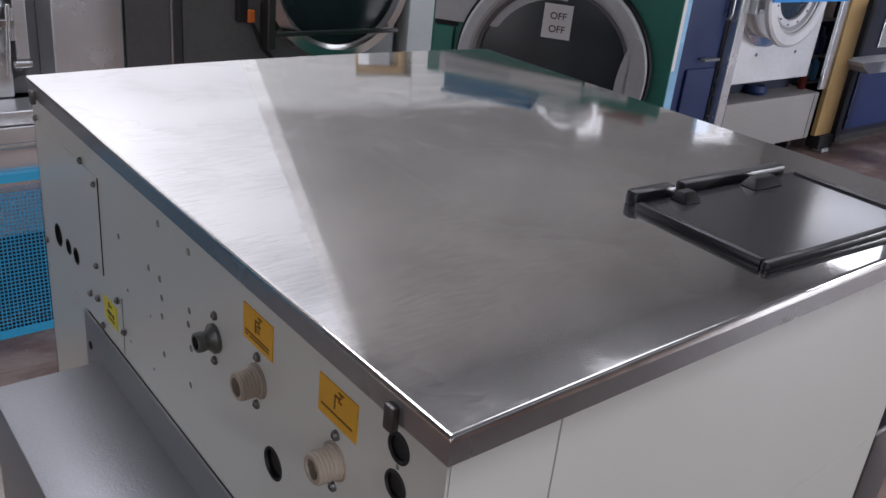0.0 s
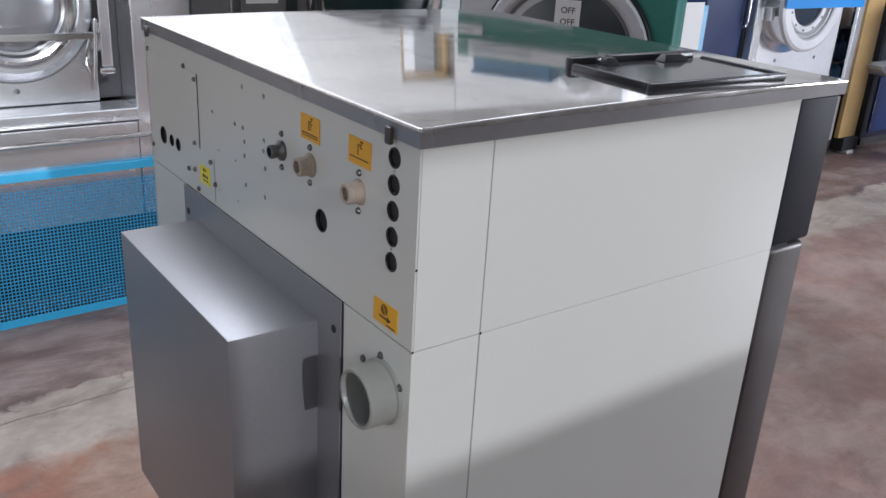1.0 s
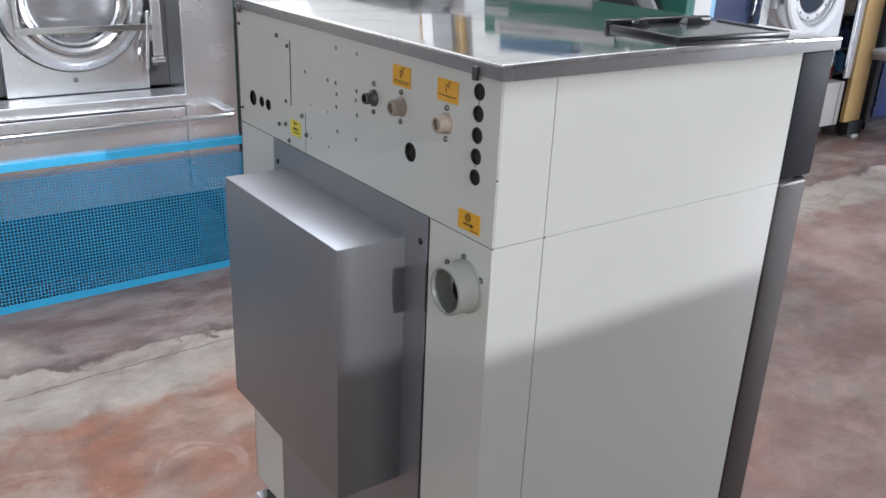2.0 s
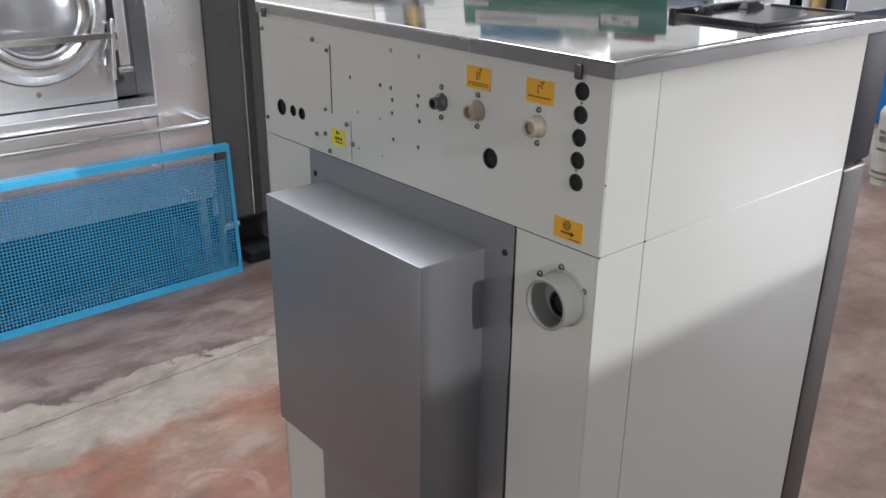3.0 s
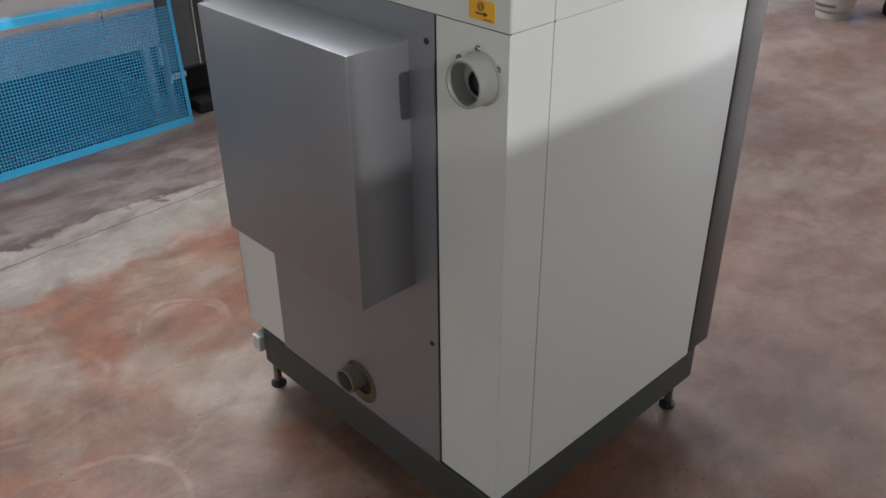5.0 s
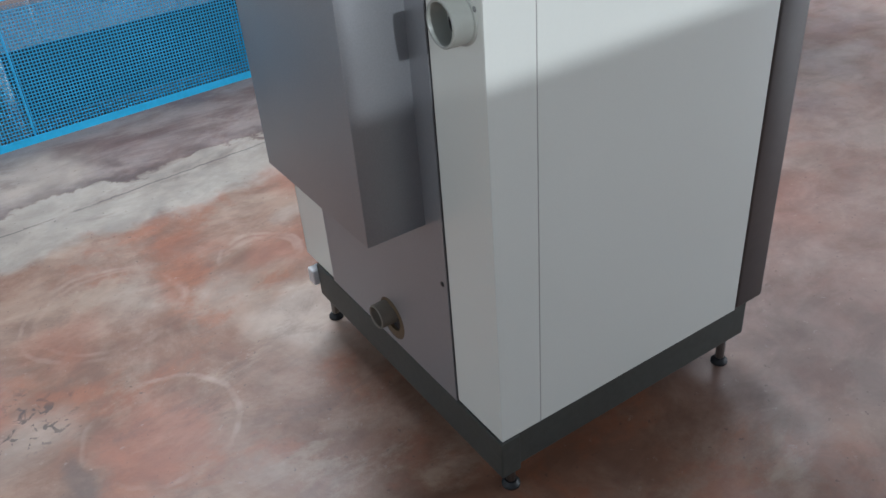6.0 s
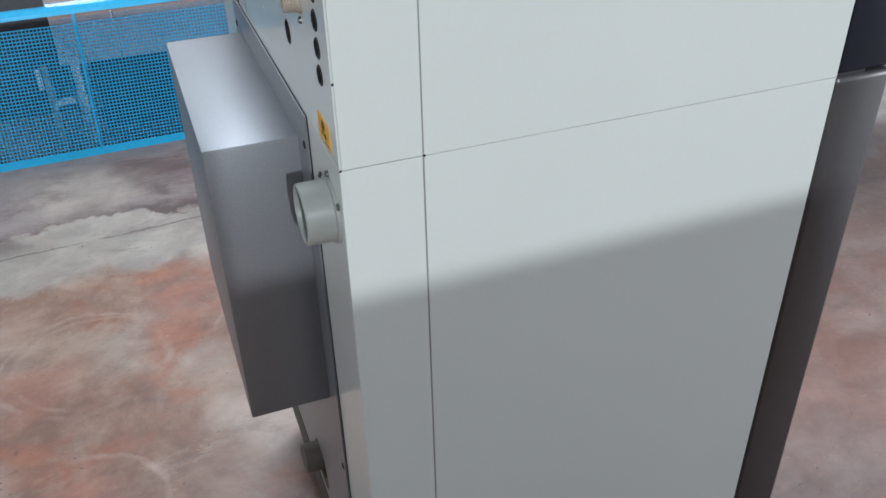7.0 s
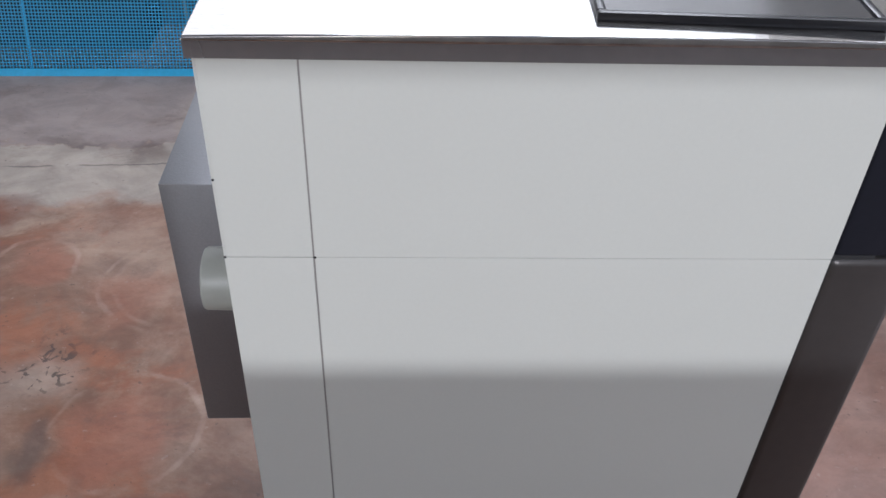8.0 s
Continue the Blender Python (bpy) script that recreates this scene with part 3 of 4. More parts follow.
w = thing("window_1", (0.0, Y1 + 0.2, 1.55), "wide and tall hall window in a grey metal frame", "window")
tagged(w, kind="structure")
part("window_frame", box(-2.45, slant(1.55) - 0.004, Y1 + 0.17, Y1 + 0.22, 1.552, 1.60), LIGHTGREY, w)
part("window_frame", box(-2.45, slant(4.7) - 0.08, Y1 + 0.17, Y1 + 0.22, 4.65, 4.698), LIGHTGREY, w)
part("window_frame", box(-2.448, -2.40, Y1 + 0.17, Y1 + 0.22, 1.602, 4.648), LIGHTGREY, w)
window("window_2", 2.80, 3.25, 1.55, 2.2, 1, WOOD, "small window in a pine frame")
window("window_3", 4.98, 5.28, 1.95, 2.75, 1, LIGHTGREY, "narrow hall window in a grey metal frame")
window("window_4", 6.65, 7.30, 2.05, 2.85, 1, LIGHTGREY, "small hall window in a grey metal frame")

# ---- the washing machine in the middle, seen from behind ----
W, D, SEAM, LIP, CAP = 0.722, 0.557, 0.945, 1.141, 1.159
washer = thing("washing_machine", (0.32, 0.36, 0), "cream-white enamelled washing machine with a steel top, its back uncovered", "washing machine")
part("chassis", box(0.004, 0.60, 0.004, W - 0.004, 0.181, LIP - 0.001), DARK, washer)

# top sheet with a turned-down, rounded rim and a fold at the corners
CROWN = 0.004


def crowned_sheet(x0, x1, y0, y1, base, top, crown, n=20):
    """A sheet with rounded edges that bulges a little along x."""
    edge = ((0.0, top - base), (0.0, 0.0020), (0.0002, 0.0012), (0.0006, 0.0006), (0.0012, 0.0002), (0.0020, 0.0), (0.0026, 0.0))
    inner = [i / n for i in range(1, n)]

    def line(a, b):
        return ([(a + e, d) for e, d in edge] + [(a + 0.0026 + (b - a - 0.0052) * k, 0.0) for k in inner] + [(b - e, d) for e, d in reversed(edge)])

    xs, ys, mid = line(x0, x1), line(y0, y1), (x0 + x1) / 2
    bm = bmesh.new()
    rows = []
    for x, dx in xs:
        lift = crown * (1 - ((x - mid) / (x1 - mid)) ** 2)
        rows.append([bm.verts.new((x, y, max(base, top + lift - dx - dy) if max(dx, dy) < top - base else base)) for y, dy in ys])
    for a, b in zip(rows, rows[1:]):
        for k in range(len(ys) - 1):
            bm.faces.new((a[k], b[k], b[k + 1], a[k + 1]))
    return bm


part("top_sheet", crowned_sheet(-0.0045, 0.6455, -0.0045, W + 0.0005, CAP - 0.0032, CAP, CROWN), STEEL_TOP, washer, "brushed stainless steel top", smooth=True)
part("top_rim", box(-0.004, 0.645, -0.004, W, LIP, CAP - 0.0028), RIM, washer, "turned-down satin steel rim")
fold = box(-0.0043, 0.002, -0.0043, -0.0030, LIP + 0.0005, CAP - 0.0035)
part("corner_fold", fold, RIM, washer)

ROUND = [(0.040, 1.122 - 0.025 * i, 0.0088) for i in range(5)]
SCREW_HOLES = [(0.469, 1.073), (0.397, 1.073), (0.373, 1.073), (0.370, 1.057), (0.371, 1.039), (0.314, 1.072), (0.316, 1.059),
               (0.312, 1.039), (0.369, 1.003), (0.315, 1.003)]
TINY_HOLES = [(0.622, 1.108), (0.691, 1.017), (0.452, 1.026), (0.398, 1.026), (0.395, 0.974), (0.451, 0.973), (0.040, 1.1095), (0.041, 1.035)]
CABLE = [(0.176, 1.019, 0.0120), (0.665, 0.996, 0.0125), (0.630, 0.996, 0.0082), (0.604, 0.996, 0.0088)]
INLETS = [(0.267, 1.072), (0.200, 1.073), (0.100, 1.073)]
holes = ROUND + CABLE + [(u, v, 0.0031) for u, v in SCREW_HOLES] + [(u, v, 0.0018) for u, v in TINY_HOLES]
back = part("rear_panel", holed_plate(lambda u, v, d: Vector((d, u, v)), [(0.0005, SEAM + 0.0005), (W, SEAM + 0.0005), (W, LIP), (0.0005, LIP)], holes, 0.002),
            WHITE, washer)
for u, v, r in ROUND:
    part("grommet", lathe([(r - 0.0016, 0.004), (r - 0.0016, -0.0002), (r - 0.0006, -0.0013), (r + 0.0008, -0.0006), (r + 0.0012, 0.0004)],
                          (0, u, v), (1, 0, 0), 24), RUBBER, back, smooth=True)
    part("blanking_disc", lathe([(0, 0.0015), (r - 0.0016, 0.0015), (r - 0.0016, 0.004), (0, 0.004)], (0, u, v), (1, 0, 0), 20), RUBBER, back)
for u, v, r in CABLE:
    part("hole_rim", lathe([(r - 0.001, 0.004), (r - 0.001, -0.0004), (r + 0.0006, -0.0004), (r + 0.0008, 0.0004)], (0, u, v), (1, 0, 0), 24), RUBBER, back)

# cover plate at the far top corner of the back
part("cover_plate", box(-0.0007, -0.0001, 0.5185, 0.7, 1.012, 1.112), WHITE, back)
part("cover_gap", box(-0.0008, -0.0001, 0.5169, 0.5183, 1.012, 1.112), RUBBER, back)
part("sheet_joint", box(-0.0004, 0.0, 0.4690, 0.4700, 0.949, 1.009), MIDGREY, back)


def screw(at, parent, axis=(-1, 0, 0), r=0.0036):
    bm = lathe([(r, -0.0005), (r, 0.0006), (r * 0.85, 0.0018), (r * 0.4, 0.0026), (r * 0.35, 0.0016), (0, 0.0016)], at, axis, 12)
    return part("screw", bm, SCREW, parent, smooth=True)


for u, v in [(0.709, 1.116), (0.562, 1.115), (0.710, 0.972), (0.561, 0.973), (0.537, 0.978), (0.479, 1.003), (0.465, 0.976), (0.526, 0.953)]:
    screw((-0.0015, u, v), back)
for u, v in [(0.524, 1.104), (0.533, 1.016)]:
    screw((-0.002, u, v), back, r=0.003)
for u, v in [(0.372, 1.123), (0.313, 1.123)]:
    part("hole_plug", lathe([(0.0032, -0.0002), (0.0028, 0.0008), (0, 0.001)], (0, u, v), (-1, 0, 0), 12), PIPE, back, smooth=True)

# corner panel that wraps onto the side, the side panels and the lower back
part("corner_panel_upper", box(0.0022, 0.0796, 0.0, 0.002, SEAM + 0.0005, LIP), WHITE, washer)
part("side_panel_upper", box(0.0812, D, 0.0, 0.002, SEAM + 0.0003, LIP), WHITE, washer)
part("corner_panel_lower", box(0.0, 0.0796, 0.0, 0.002, 0.180, SEAM - 0.0004, 0.0005), WHITE, washer)
part("side_panel_lower", box(0.0812, D, 0.0, 0.002, 0.180, SEAM - 0.0004, 0.0005), WHITE, washer)
part("seam_filler", box(0.0797, 0.0811, 0.0002, 0.003, SEAM + 0.001, LIP), PLINTH, washer)
part("seam_filler", box(0.0797, 0.0811, 0.0003, 0.003, 0.182, SEAM - 0.001), PLINTH, washer)
part("rear_post", box(0.0, 0.002, 0.0022, 0.1275, 0.180, SEAM - 0.001, 0.0004), WHITE, washer)
part("rear_post", box(0.0, 0.002, 0.583, W, 0.180, SEAM - 0.001, 0.0004), WHITE, washer)
part("side_panel_far", box(0.0, D, W - 0.002, W, 0.180, LIP), WHITE, washer)
for x, y, z in [(0.0, -0.0002, SEAM), (0.0805, -0.0002, SEAM), (0.0002, 0.0, 1.028)]:
    part("seam_rivet", lathe([(0.0014, 0), (0.0010, 0.0005), (0, 0.0006)], (x + 0.001, y, z), (0, -1, 0), 8), RUBBER, washer)

# dark front shell with a rounded edge
part("control_front", box(D + 0.001, 0.643, 0.0005, W - 0.0005, SEAM + 0.001, LIP, 0.006, segments=3), PANEL, washer, "black control panel edge", smooth=True)
part("front_shell", box(D + 0.001, 0.638, 0.0005, W - 0.0005, 0.176, SEAM - 0.001, 0.009, segments=4), STRIP, washer, "satin steel front shell", smooth=True)

# sheet-metal motor cover on the lower back
PL0, PL1 = 0.1285, 0.582
part("cover_sheet", holed_plate(lambda u, v, d: Vector((-0.003 + d, u, v)), [(PL0, 0.178), (PL1 + 0.006, 0.178), (PL1, SEAM), (PL0, SEAM)],
                                [(0.337, 0.232, 0.044), (0.142, 0.908, 0.0048), (0.142, 0.423, 0.0048), (0.568, 0.908, 0.0048)], 0.002, 28), GREY, washer,
     "dark grey painted sheet")
part("sheet_gap", box(-0.0008, 0.0, 0.1262, 0.1284, 0.180, SEAM - 0.002), RUBBER, washer)
part("motor_cover", box(-0.107, -0.0012, 0.178, 0.542, 0.517, 0.903, 0.002), GREY, washer, "dark grey boxed motor cover", smooth=True)
for u, v in [(0.142, 0.908), (0.142, 0.423), (0.568, 0.908)]:
    part("bolt", lathe([(0.0046, 0), (0.0046, 0.001), (0.003, 0.0016), (0, 0.0016)], (-0.0028, u, v), (-1, 0, 0), 12), RUBBER, washer)
stub = lathe([(0.020, 0.02), (0.020, -0.028), (0.0225, -0.030), (0.0245, -0.028), (0.0245, 0.02)], (0, 0.352, 0.238), (1, 0, 0), 28)
part("pipe_sleeve", lathe([(0.0255, 0.014), (0.0265, -0.006), (0.0440, -0.006), (0.0440, 0.014)], (0.004, 0.337, 0.232), (1, 0, 0), 28), SLEEVE, washer, smooth=True)
part("pipe_stub", stub, STUB, washer, "pale plastic pipe stub in a round cut-out", smooth=True)

# water inlets
for i, (u, v) in enumerate(INLETS):
    if i == 0:
        bm = lathe([(0, 0.0), (0.0115, 0.0), (0.0115, -0.003), (0.0095, -0.0045), (0.0072, -0.007), (0.0072, -0.009), (0.0078, -0.010), (0.0078, -0.0145),
                    (0.0070, -0.0155), (0.0052, -0.0155), (0.0052, -0.005), (0, -0.005)], (0, u, v), (1, 0, 0), 24)
        valve = part("water_inlet", bm, FITTING, washer, "grey metal hose fitting", smooth=True)
    else:
        prof = [(0, 0.0), (0.0118, 0.0), (0.0118, -0.0022), (0.0106, -0.0032)]
        for k in range(4):
            prof += [(0.0106, -0.0045 - 0.0026 * k), (0.0100, -0.0058 - 0.0026 * k)]
        prof += [(0.0104, -0.0148), (0.0092, -0.0162), (0.0066, -0.0162), (0.0066, -0.0105), (0.0030, -0.0105), (0.0030, -0.0125), (0, -0.0125)]
        valve = part("water_inlet", lathe(prof, (0, u, v), (1, 0, 0), 28), BEIGE, washer, "beige threaded plastic inlet", smooth=True)
        part("gasket", lathe([(0.0120, -0.0001), (0.0132, -0.0001), (0.0132, -0.0010), (0.0120, -0.0010)], (0, u, v), (1, 0, 0), 24, closed=True), BEIGE, valve)
    screw((-0.0005, u, v + 0.0190), back, r=0.0036)
    screw((-0.0005, u, v - 0.0190), back, r=0.0036)

# drain outlet with its three screws
u, v = 0.0455, 0.8815
drain = part("drain_outlet", lathe([(0, 0.001), (0.0345, 0.001), (0.0345, -0.0035), (0.0318, -0.0045), (0.0312, -0.031), (0.0300, -0.0325),
                                    (0.0272, -0.0325), (0.0262, -0.030), (0.0262, -0.004), (0, -0.004)], (0, u, v), (1, 0, 0), 40), PIPE, washer,
             "grey plastic drain pipe socket", smooth=True)
part("drain_throat", lathe([(0, -0.0045), (0.017, -0.0045), (0.0165, -0.012), (0.0145, -0.012), (0.0145, -0.0055), (0, -0.0055)], (0, u - 0.005, v - 0.003), (1, 0, 0), 24), DARK, drain)
for du, dv in [(0.0395, 0.0175), (0.0065, 0.0365), (-0.0285, 0.0175)]:
    screw((-0.0005, u + du, v + dv), washer, r=0.0042)

# catch of the top sheet
part("catch", box(-0.0085, -0.0035, 0.037, 0.046, 1.135, 1.151, 0.0015), STRIP, washer, smooth=True)
part("catch", box(-0.0085, -0.0035, 0.690, 0.699, 1.135, 1.150, 0.0015), STRIP, washer, smooth=True)


def sticker(y1, z1, w, h, mat, marks, label):
    """A label on the back; y runs away from the side panel. marks: (across, down, wide, high) as shares of it."""
    lab = part("warning_label", box(-0.0008, 0.0, y1 - w, y1, z1 - h, z1), mat, back, label)
    bm = bmesh.new()
    for a, d, mw, mh in marks:
        box(-0.0011, -0.0007, y1 - w * (a + mw), y1 - w * a, z1 - h * (d + mh), z1 - h * d, bm=bm)
    part("print", bm, LABELINK, lab)
    return lab


TAP = [(0.42, 0.22, 0.03, 0.38), (0.42, 0.22, 0.14, 0.05), (0.53, 0.22, 0.03, 0.12), (0.55, 0.31, 0.06, 0.05), (0.57, 0.08, 0.03, 0.14), (0.52, 0.08, 0.14, 0.05),
       (0.46, 0.36, 0.12, 0.03), (0.46, 0.44, 0.12, 0.03), (0.46, 0.52, 0.12, 0.03), (0.08, 0.71, 0.82, 0.05), (0.08, 0.81, 0.10, 0.04), (0.24, 0.81, 0.66, 0.04)]
sticker(0.2205, 1.1255, 0.0415, 0.0265, YELLOW, TAP, "amber warning label with a dark tap sign")
sticker(0.1205, 1.1255, 0.0415, 0.0265, YELLOW, [(a, d, w, h) for a, d, w, h in TAP if d != 0.81 and a != 0.46], "amber warning label with a dark tap sign")
drain_label = sticker(0.0672, 0.9775, 0.0425, 0.0245, YELLOW, [(0.26, 0.62, 0.34, 0.10), (0.55, 0.88, 0.36, 0.05)], "amber label with a spiral and an arrow")
bm = bmesh.new()
for r in (0.0016, 0.0033, 0.0050):
    lathe([(r, -0.0011), (r + 0.0007, -0.0011), (r + 0.0007, -0.0007), (r, -0.0007)], (0, 0.0672 - 0.0425 * 0.46, 0.9775 - 0.0245 * 0.32), (1, 0, 0), 18, bm, closed=True)
part("spiral", bm, INK, drain_label)
bm = bmesh.new()
tip = [(-0.0011, 0.0672 - 0.0425 * 0.60, 0.9775 - 0.0245 * 0.54), (-0.0011, 0.0672 - 0.0425 * 0.60, 0.9775 - 0.0245 * 0.80), (-0.0011, 0.0672 - 0.0425 * 0.74, 0.9775 - 0.0245 * 0.67)]
front = [bm.verts.new(p) for p in tip]
rear = [bm.verts.new((p[0] + 0.0004, p[1], p[2])) for p in tip]
bm.faces.new(front), bm.faces.new(rear)
for i in range(3):
    bm.faces.new((front[i], front[(i + 1) % 3], rear[(i + 1) % 3], rear[i]))
part("arrow", bm, INK, drain_label)
fuse = part("warning_label", box(-0.0008, 0.0, 0.4855, 0.5205, 0.9655, 0.9905), LEMON, back, "lemon-yellow rating label")
bm = bmesh.new()
for a, d, mw, mh in [(0.36, 0.10, 0.12, 0.20), (0.55, 0.14, 0.08, 0.10), (0.28, 0.46, 0.14, 0.16), (0.46, 0.46, 0.12, 0.16), (0.66, 0.46, 0.12, 0.16), (0.3, 0.74, 0.5, 0.07)]:
    box(-0.0011, -0.0007, 0.5205 - 0.035 * (a + mw), 0.5205 - 0.035 * a, 0.9905 - 0.025 * (d + mh), 0.9905 - 0.025 * d, bm=bm)
part("print", bm, INK, fuse)

# base frame and feet
part("base_rail", box(-0.004, 0.036, -0.002, 0.672, 0.095, 0.1775, 0.003), FRAME, washer)
part("base_rail", box(0.038, 0.600, 0.006, 0.040, 0.098, 0.1775, 0.003), FRAME, washer)
part("base_rail", box(0.038, 0.600, W - 0.040, W - 0.004, 0.098, 0.1775, 0.003), FRAME, washer)
part("base_rail", box(0.560, 0.602, 0.042, W - 0.042, 0.098, 0.1775, 0.003), FRAME, washer)
part("bracket", box(-0.016, 0.03, 0.6725, 0.700, 0.120, 0.158, 0.004), PALESTEEL, washer, "bare metal bracket at the base")
part("bracket", box(0.603, 0.622, 0.030, 0.062, 0.112, 0.146, 0.004), PALESTEEL, washer, "bare metal bracket at the base")
for x, y in [(0.03, 0.692), (0.592, 0.045), (0.592, 0.68), (0.05, 0.05)]:
    foot = part("foot", rod((x, y, 0.012), (x, y, 0.098), 0.009, 12), SCREW, washer, smooth=True)
    part("foot_pad", lathe([(0, 0), (0.017, 0), (0.017, 0.005), (0.011, 0.012), (0, 0.012)], (x, y, 0), seg=18), RUBBER, foot, smooth=True)

# dispenser hatch lying on the steel top
hatch = thing("detergent_hatch", (0.312, 0.026, CAP + 0.0022), "black plastic detergent hatch with hinge lugs on the steel top", "hatch", rz=-2.6)
# own axes from its corner: x along the front edge, y to the hinges
HW, HD = 0.229, 0.133
part("hatch_lid", box(0.004, HW - 0.004, 0.004, HD, 0.0, 0.0062, 0.001), GLOSSBLACK, hatch, "glossy black lid")
for x0, x1, y0, y1 in ((0, HW, 0, 0.0078), (0, 0.0078, 0.008, HD - 0.004), (HW - 0.0078, HW, 0.008, HD - 0.004)):
    part("rim", box(x0, x1, y0, y1, 0.0, 0.0086, 0.0022), BLACK, hatch, smooth=True)
part("hinge_bar", box(0.004, 0.055, 0.1325, 0.146, 0.0002, 0.0142, 0.003), BLACK, hatch, smooth=True)
part("hinge_bar", box(0.067, 0.216, 0.1335, 0.146, 0.0002, 0.0142, 0.003), BLACK, hatch, smooth=True)
for x0, x1 in ((0.040, 0.062), (0.136, 0.180)):
    bm = box(x0, x1, 0.110, 0.128, 0.0064, 0.0150)
    for v in bm.verts:
        if v.co.z > 0.01:
            v.co.x += (x0 + x1 - 2 * v.co.x) * 0.18
            v.co.y += (0.122 - v.co.y) * 0.55
    bmesh.ops.bevel(bm, geom=bm.edges[:], offset=0.0012, segments=2, affect="EDGES", profile=0.5)
    part("hinge_lug", bm, RUBBER, hatch, smooth=True)

# ---- blue mesh guard leaning on the washers behind ----
SL, SR, GH = -1.9, 0.682, 0.483
guard = thing("mesh_guard", (-0.28, 2.25, 0), "light blue metal frame with wire mesh, leaning on the washers", "guard")


def lean(bm):
    """Tips the guard back against the washers; its foot stands a little askew to them."""
    for v in bm.verts:
        foot, k = 2.217 + (v.co.x - SR) * 0.025, v.co.z / GH
        v.co.y += foot + (2.276 - foot) * k
        v.co.x += 0.014 * k
    return bm


def angle_bar(x0, x1, z0, z1, flange_z0, flange_z1):
    """Folded angle iron: a front face and a flange that runs back from it."""
    bm = box(x0, x1, 0.0, 0.0022, z0, z1, 0.0006, segments=1)
    return box(x0, x1, 0.0024, 0.026, flange_z0, flange_z1, 0.0006, bm=bm, segments=1)


part("frame_bar", lean(angle_bar(SL, SR, 0.0, 0.026, 0.0, 0.0025)), BLUE, guard)
part("frame_bar", lean(angle_bar(SL, SR, GH - 0.025, GH, GH - 0.0025, GH)), BLUE, guard)
for x, edge in ((SL, 0.0), (SR - 0.014, 0.0115)):
    bm = box(x, x + 0.014, 0.0, 0.0022, 0.0265, GH - 0.0255, 0.0006, segments=1)
    box(x + edge, x + edge + 0.0025, 0.0024, 0.026, 0.0265, GH - 0.0255, 0.0006, bm=bm, segments=1)
    part("frame_bar", lean(bm), BLUE, guard)
bm = bmesh.new()
k, pitch, mesh_top = 0, 0.0112, GH - 0.056
while SL + 0.016 + k * pitch < SR - 0.004:
    x = SL + 0.016 + k * pitch
    box(x - 0.0015, x + 0.0015, 0.0052, 0.0068, 0.0040, mesh_top, bm=bm)
    k += 1
for i in range(38):
    z = 0.012 + i * pitch
    box(SL + 0.003, SR - 0.003, 0.0036, 0.0051, z - 0.0015, z + 0.0015, bm=bm)
part("wire_mesh", lean(bm), MESHBLUE, guard, "darker blue woven wire")
for x in (-0.325, -1.15):
    part("stiffener", lean(rod((x, 0.0118, 0.003), (x, 0.0118, GH - 0.003), 0.0046)), BLUE, guard, smooth=True)

# ---- industrial washers with a porthole, stainless steel ----
w1 = thing("industrial_washer", (0.129, 2.9, 0), "stainless steel industrial washer with a round porthole door", "washing machine")
for x0, x1 in ((0.452, 0.648), (-0.390, -0.194)):
    part("side_column", box(x0, x1, 2.300, 3.30, 0.285, 1.385, 0.004), STEEL, w1)
part("sill", box(-0.192, 0.450, 2.285, 2.42, 0.620, 0.662, 0.004), STEEL, w1)
part("apron", box(-0.192, 0.450, 2.300, 3.30, 0.285, 0.612, 0.003), STEEL, w1)
part("shadow_gap", box(-0.192, 0.450, 2.318, 3.30, 0.6122, 0.6198), DARK, w1)
part("door_panel", box(-0.107, 0.366, 2.420, 3.30, 0.664, 1.385, 0.004), STEEL, w1)
for x0, x1 in ((0.367, 0.4515), (-0.1935, -0.108)):
    part("recess_side", box(x0, x1, 2.46, 3.30, 0.664, 1.385, 0.002), DARKGREY, w1)
part("plinth", box(-0.30, 0.50, 2.40, 3.25, 0.0, 0.284), PLINTHBLUE, w1, "dark blue painted plinth")
for x in (0.61, -0.35):
    part("foot", rod((x, 2.36, 0.0), (x, 2.36, 0.2845), 0.022, 14), STEEL, w1, smooth=True)
cx, cz, py = 0.123, 0.983, 2.419
door = part("porthole_ring", lathe([(0.184, 0.0), (0.184, -0.050), (0.190, -0.056), (0.205, -0.056), (0.228, -0.040), (0.238, -0.022), (0.240, 0.0)],
                                   (cx, py, cz), (0, 1, 0), 72), STEEL, w1, "brushed steel door ring", smooth=True)
part("ring_gap", lathe([(0.2405, 0.0), (0.2405, -0.006), (0.2440, -0.006), (0.2440, 0.0)], (cx, py, cz), (0, 1, 0), 64), DARK, door)
part("bright_ring", lathe([(0.150, 0.0), (0.150, -0.050), (0.156, -0.062), (0.168, -0.066), (0.179, -0.060), (0.1835, -0.045), (0.1835, 0.0)],
                          (cx, py, cz), (0, 1, 0), 64), CHROME, door, "polished steel inner ring", smooth=True)
part("inner_ring", lathe([(0.140, -0.02), (0.141, -0.040), (0.149, -0.044), (0.149, -0.02)], (cx, py, cz), (0, 1, 0), 56), STEEL, door, smooth=True)
part("door_glass", lathe([(0, -0.050), (0.06, -0.045), (0.110, -0.034), (0.139, -0.022), (0.139, -0.016), (0, -0.016)], (cx, py, cz), (0, 1, 0), 48), DRUM, door, smooth=True)
bar = part("door_bar", box(-0.074, 0.362, 2.333, 2.345, 0.881, 0.903, 0.002), CHROME, w1)
part("bar_arm", box(-0.074, -0.058, 2.333, 2.345, 0.9035, 1.25, 0.002), CHROME, bar)
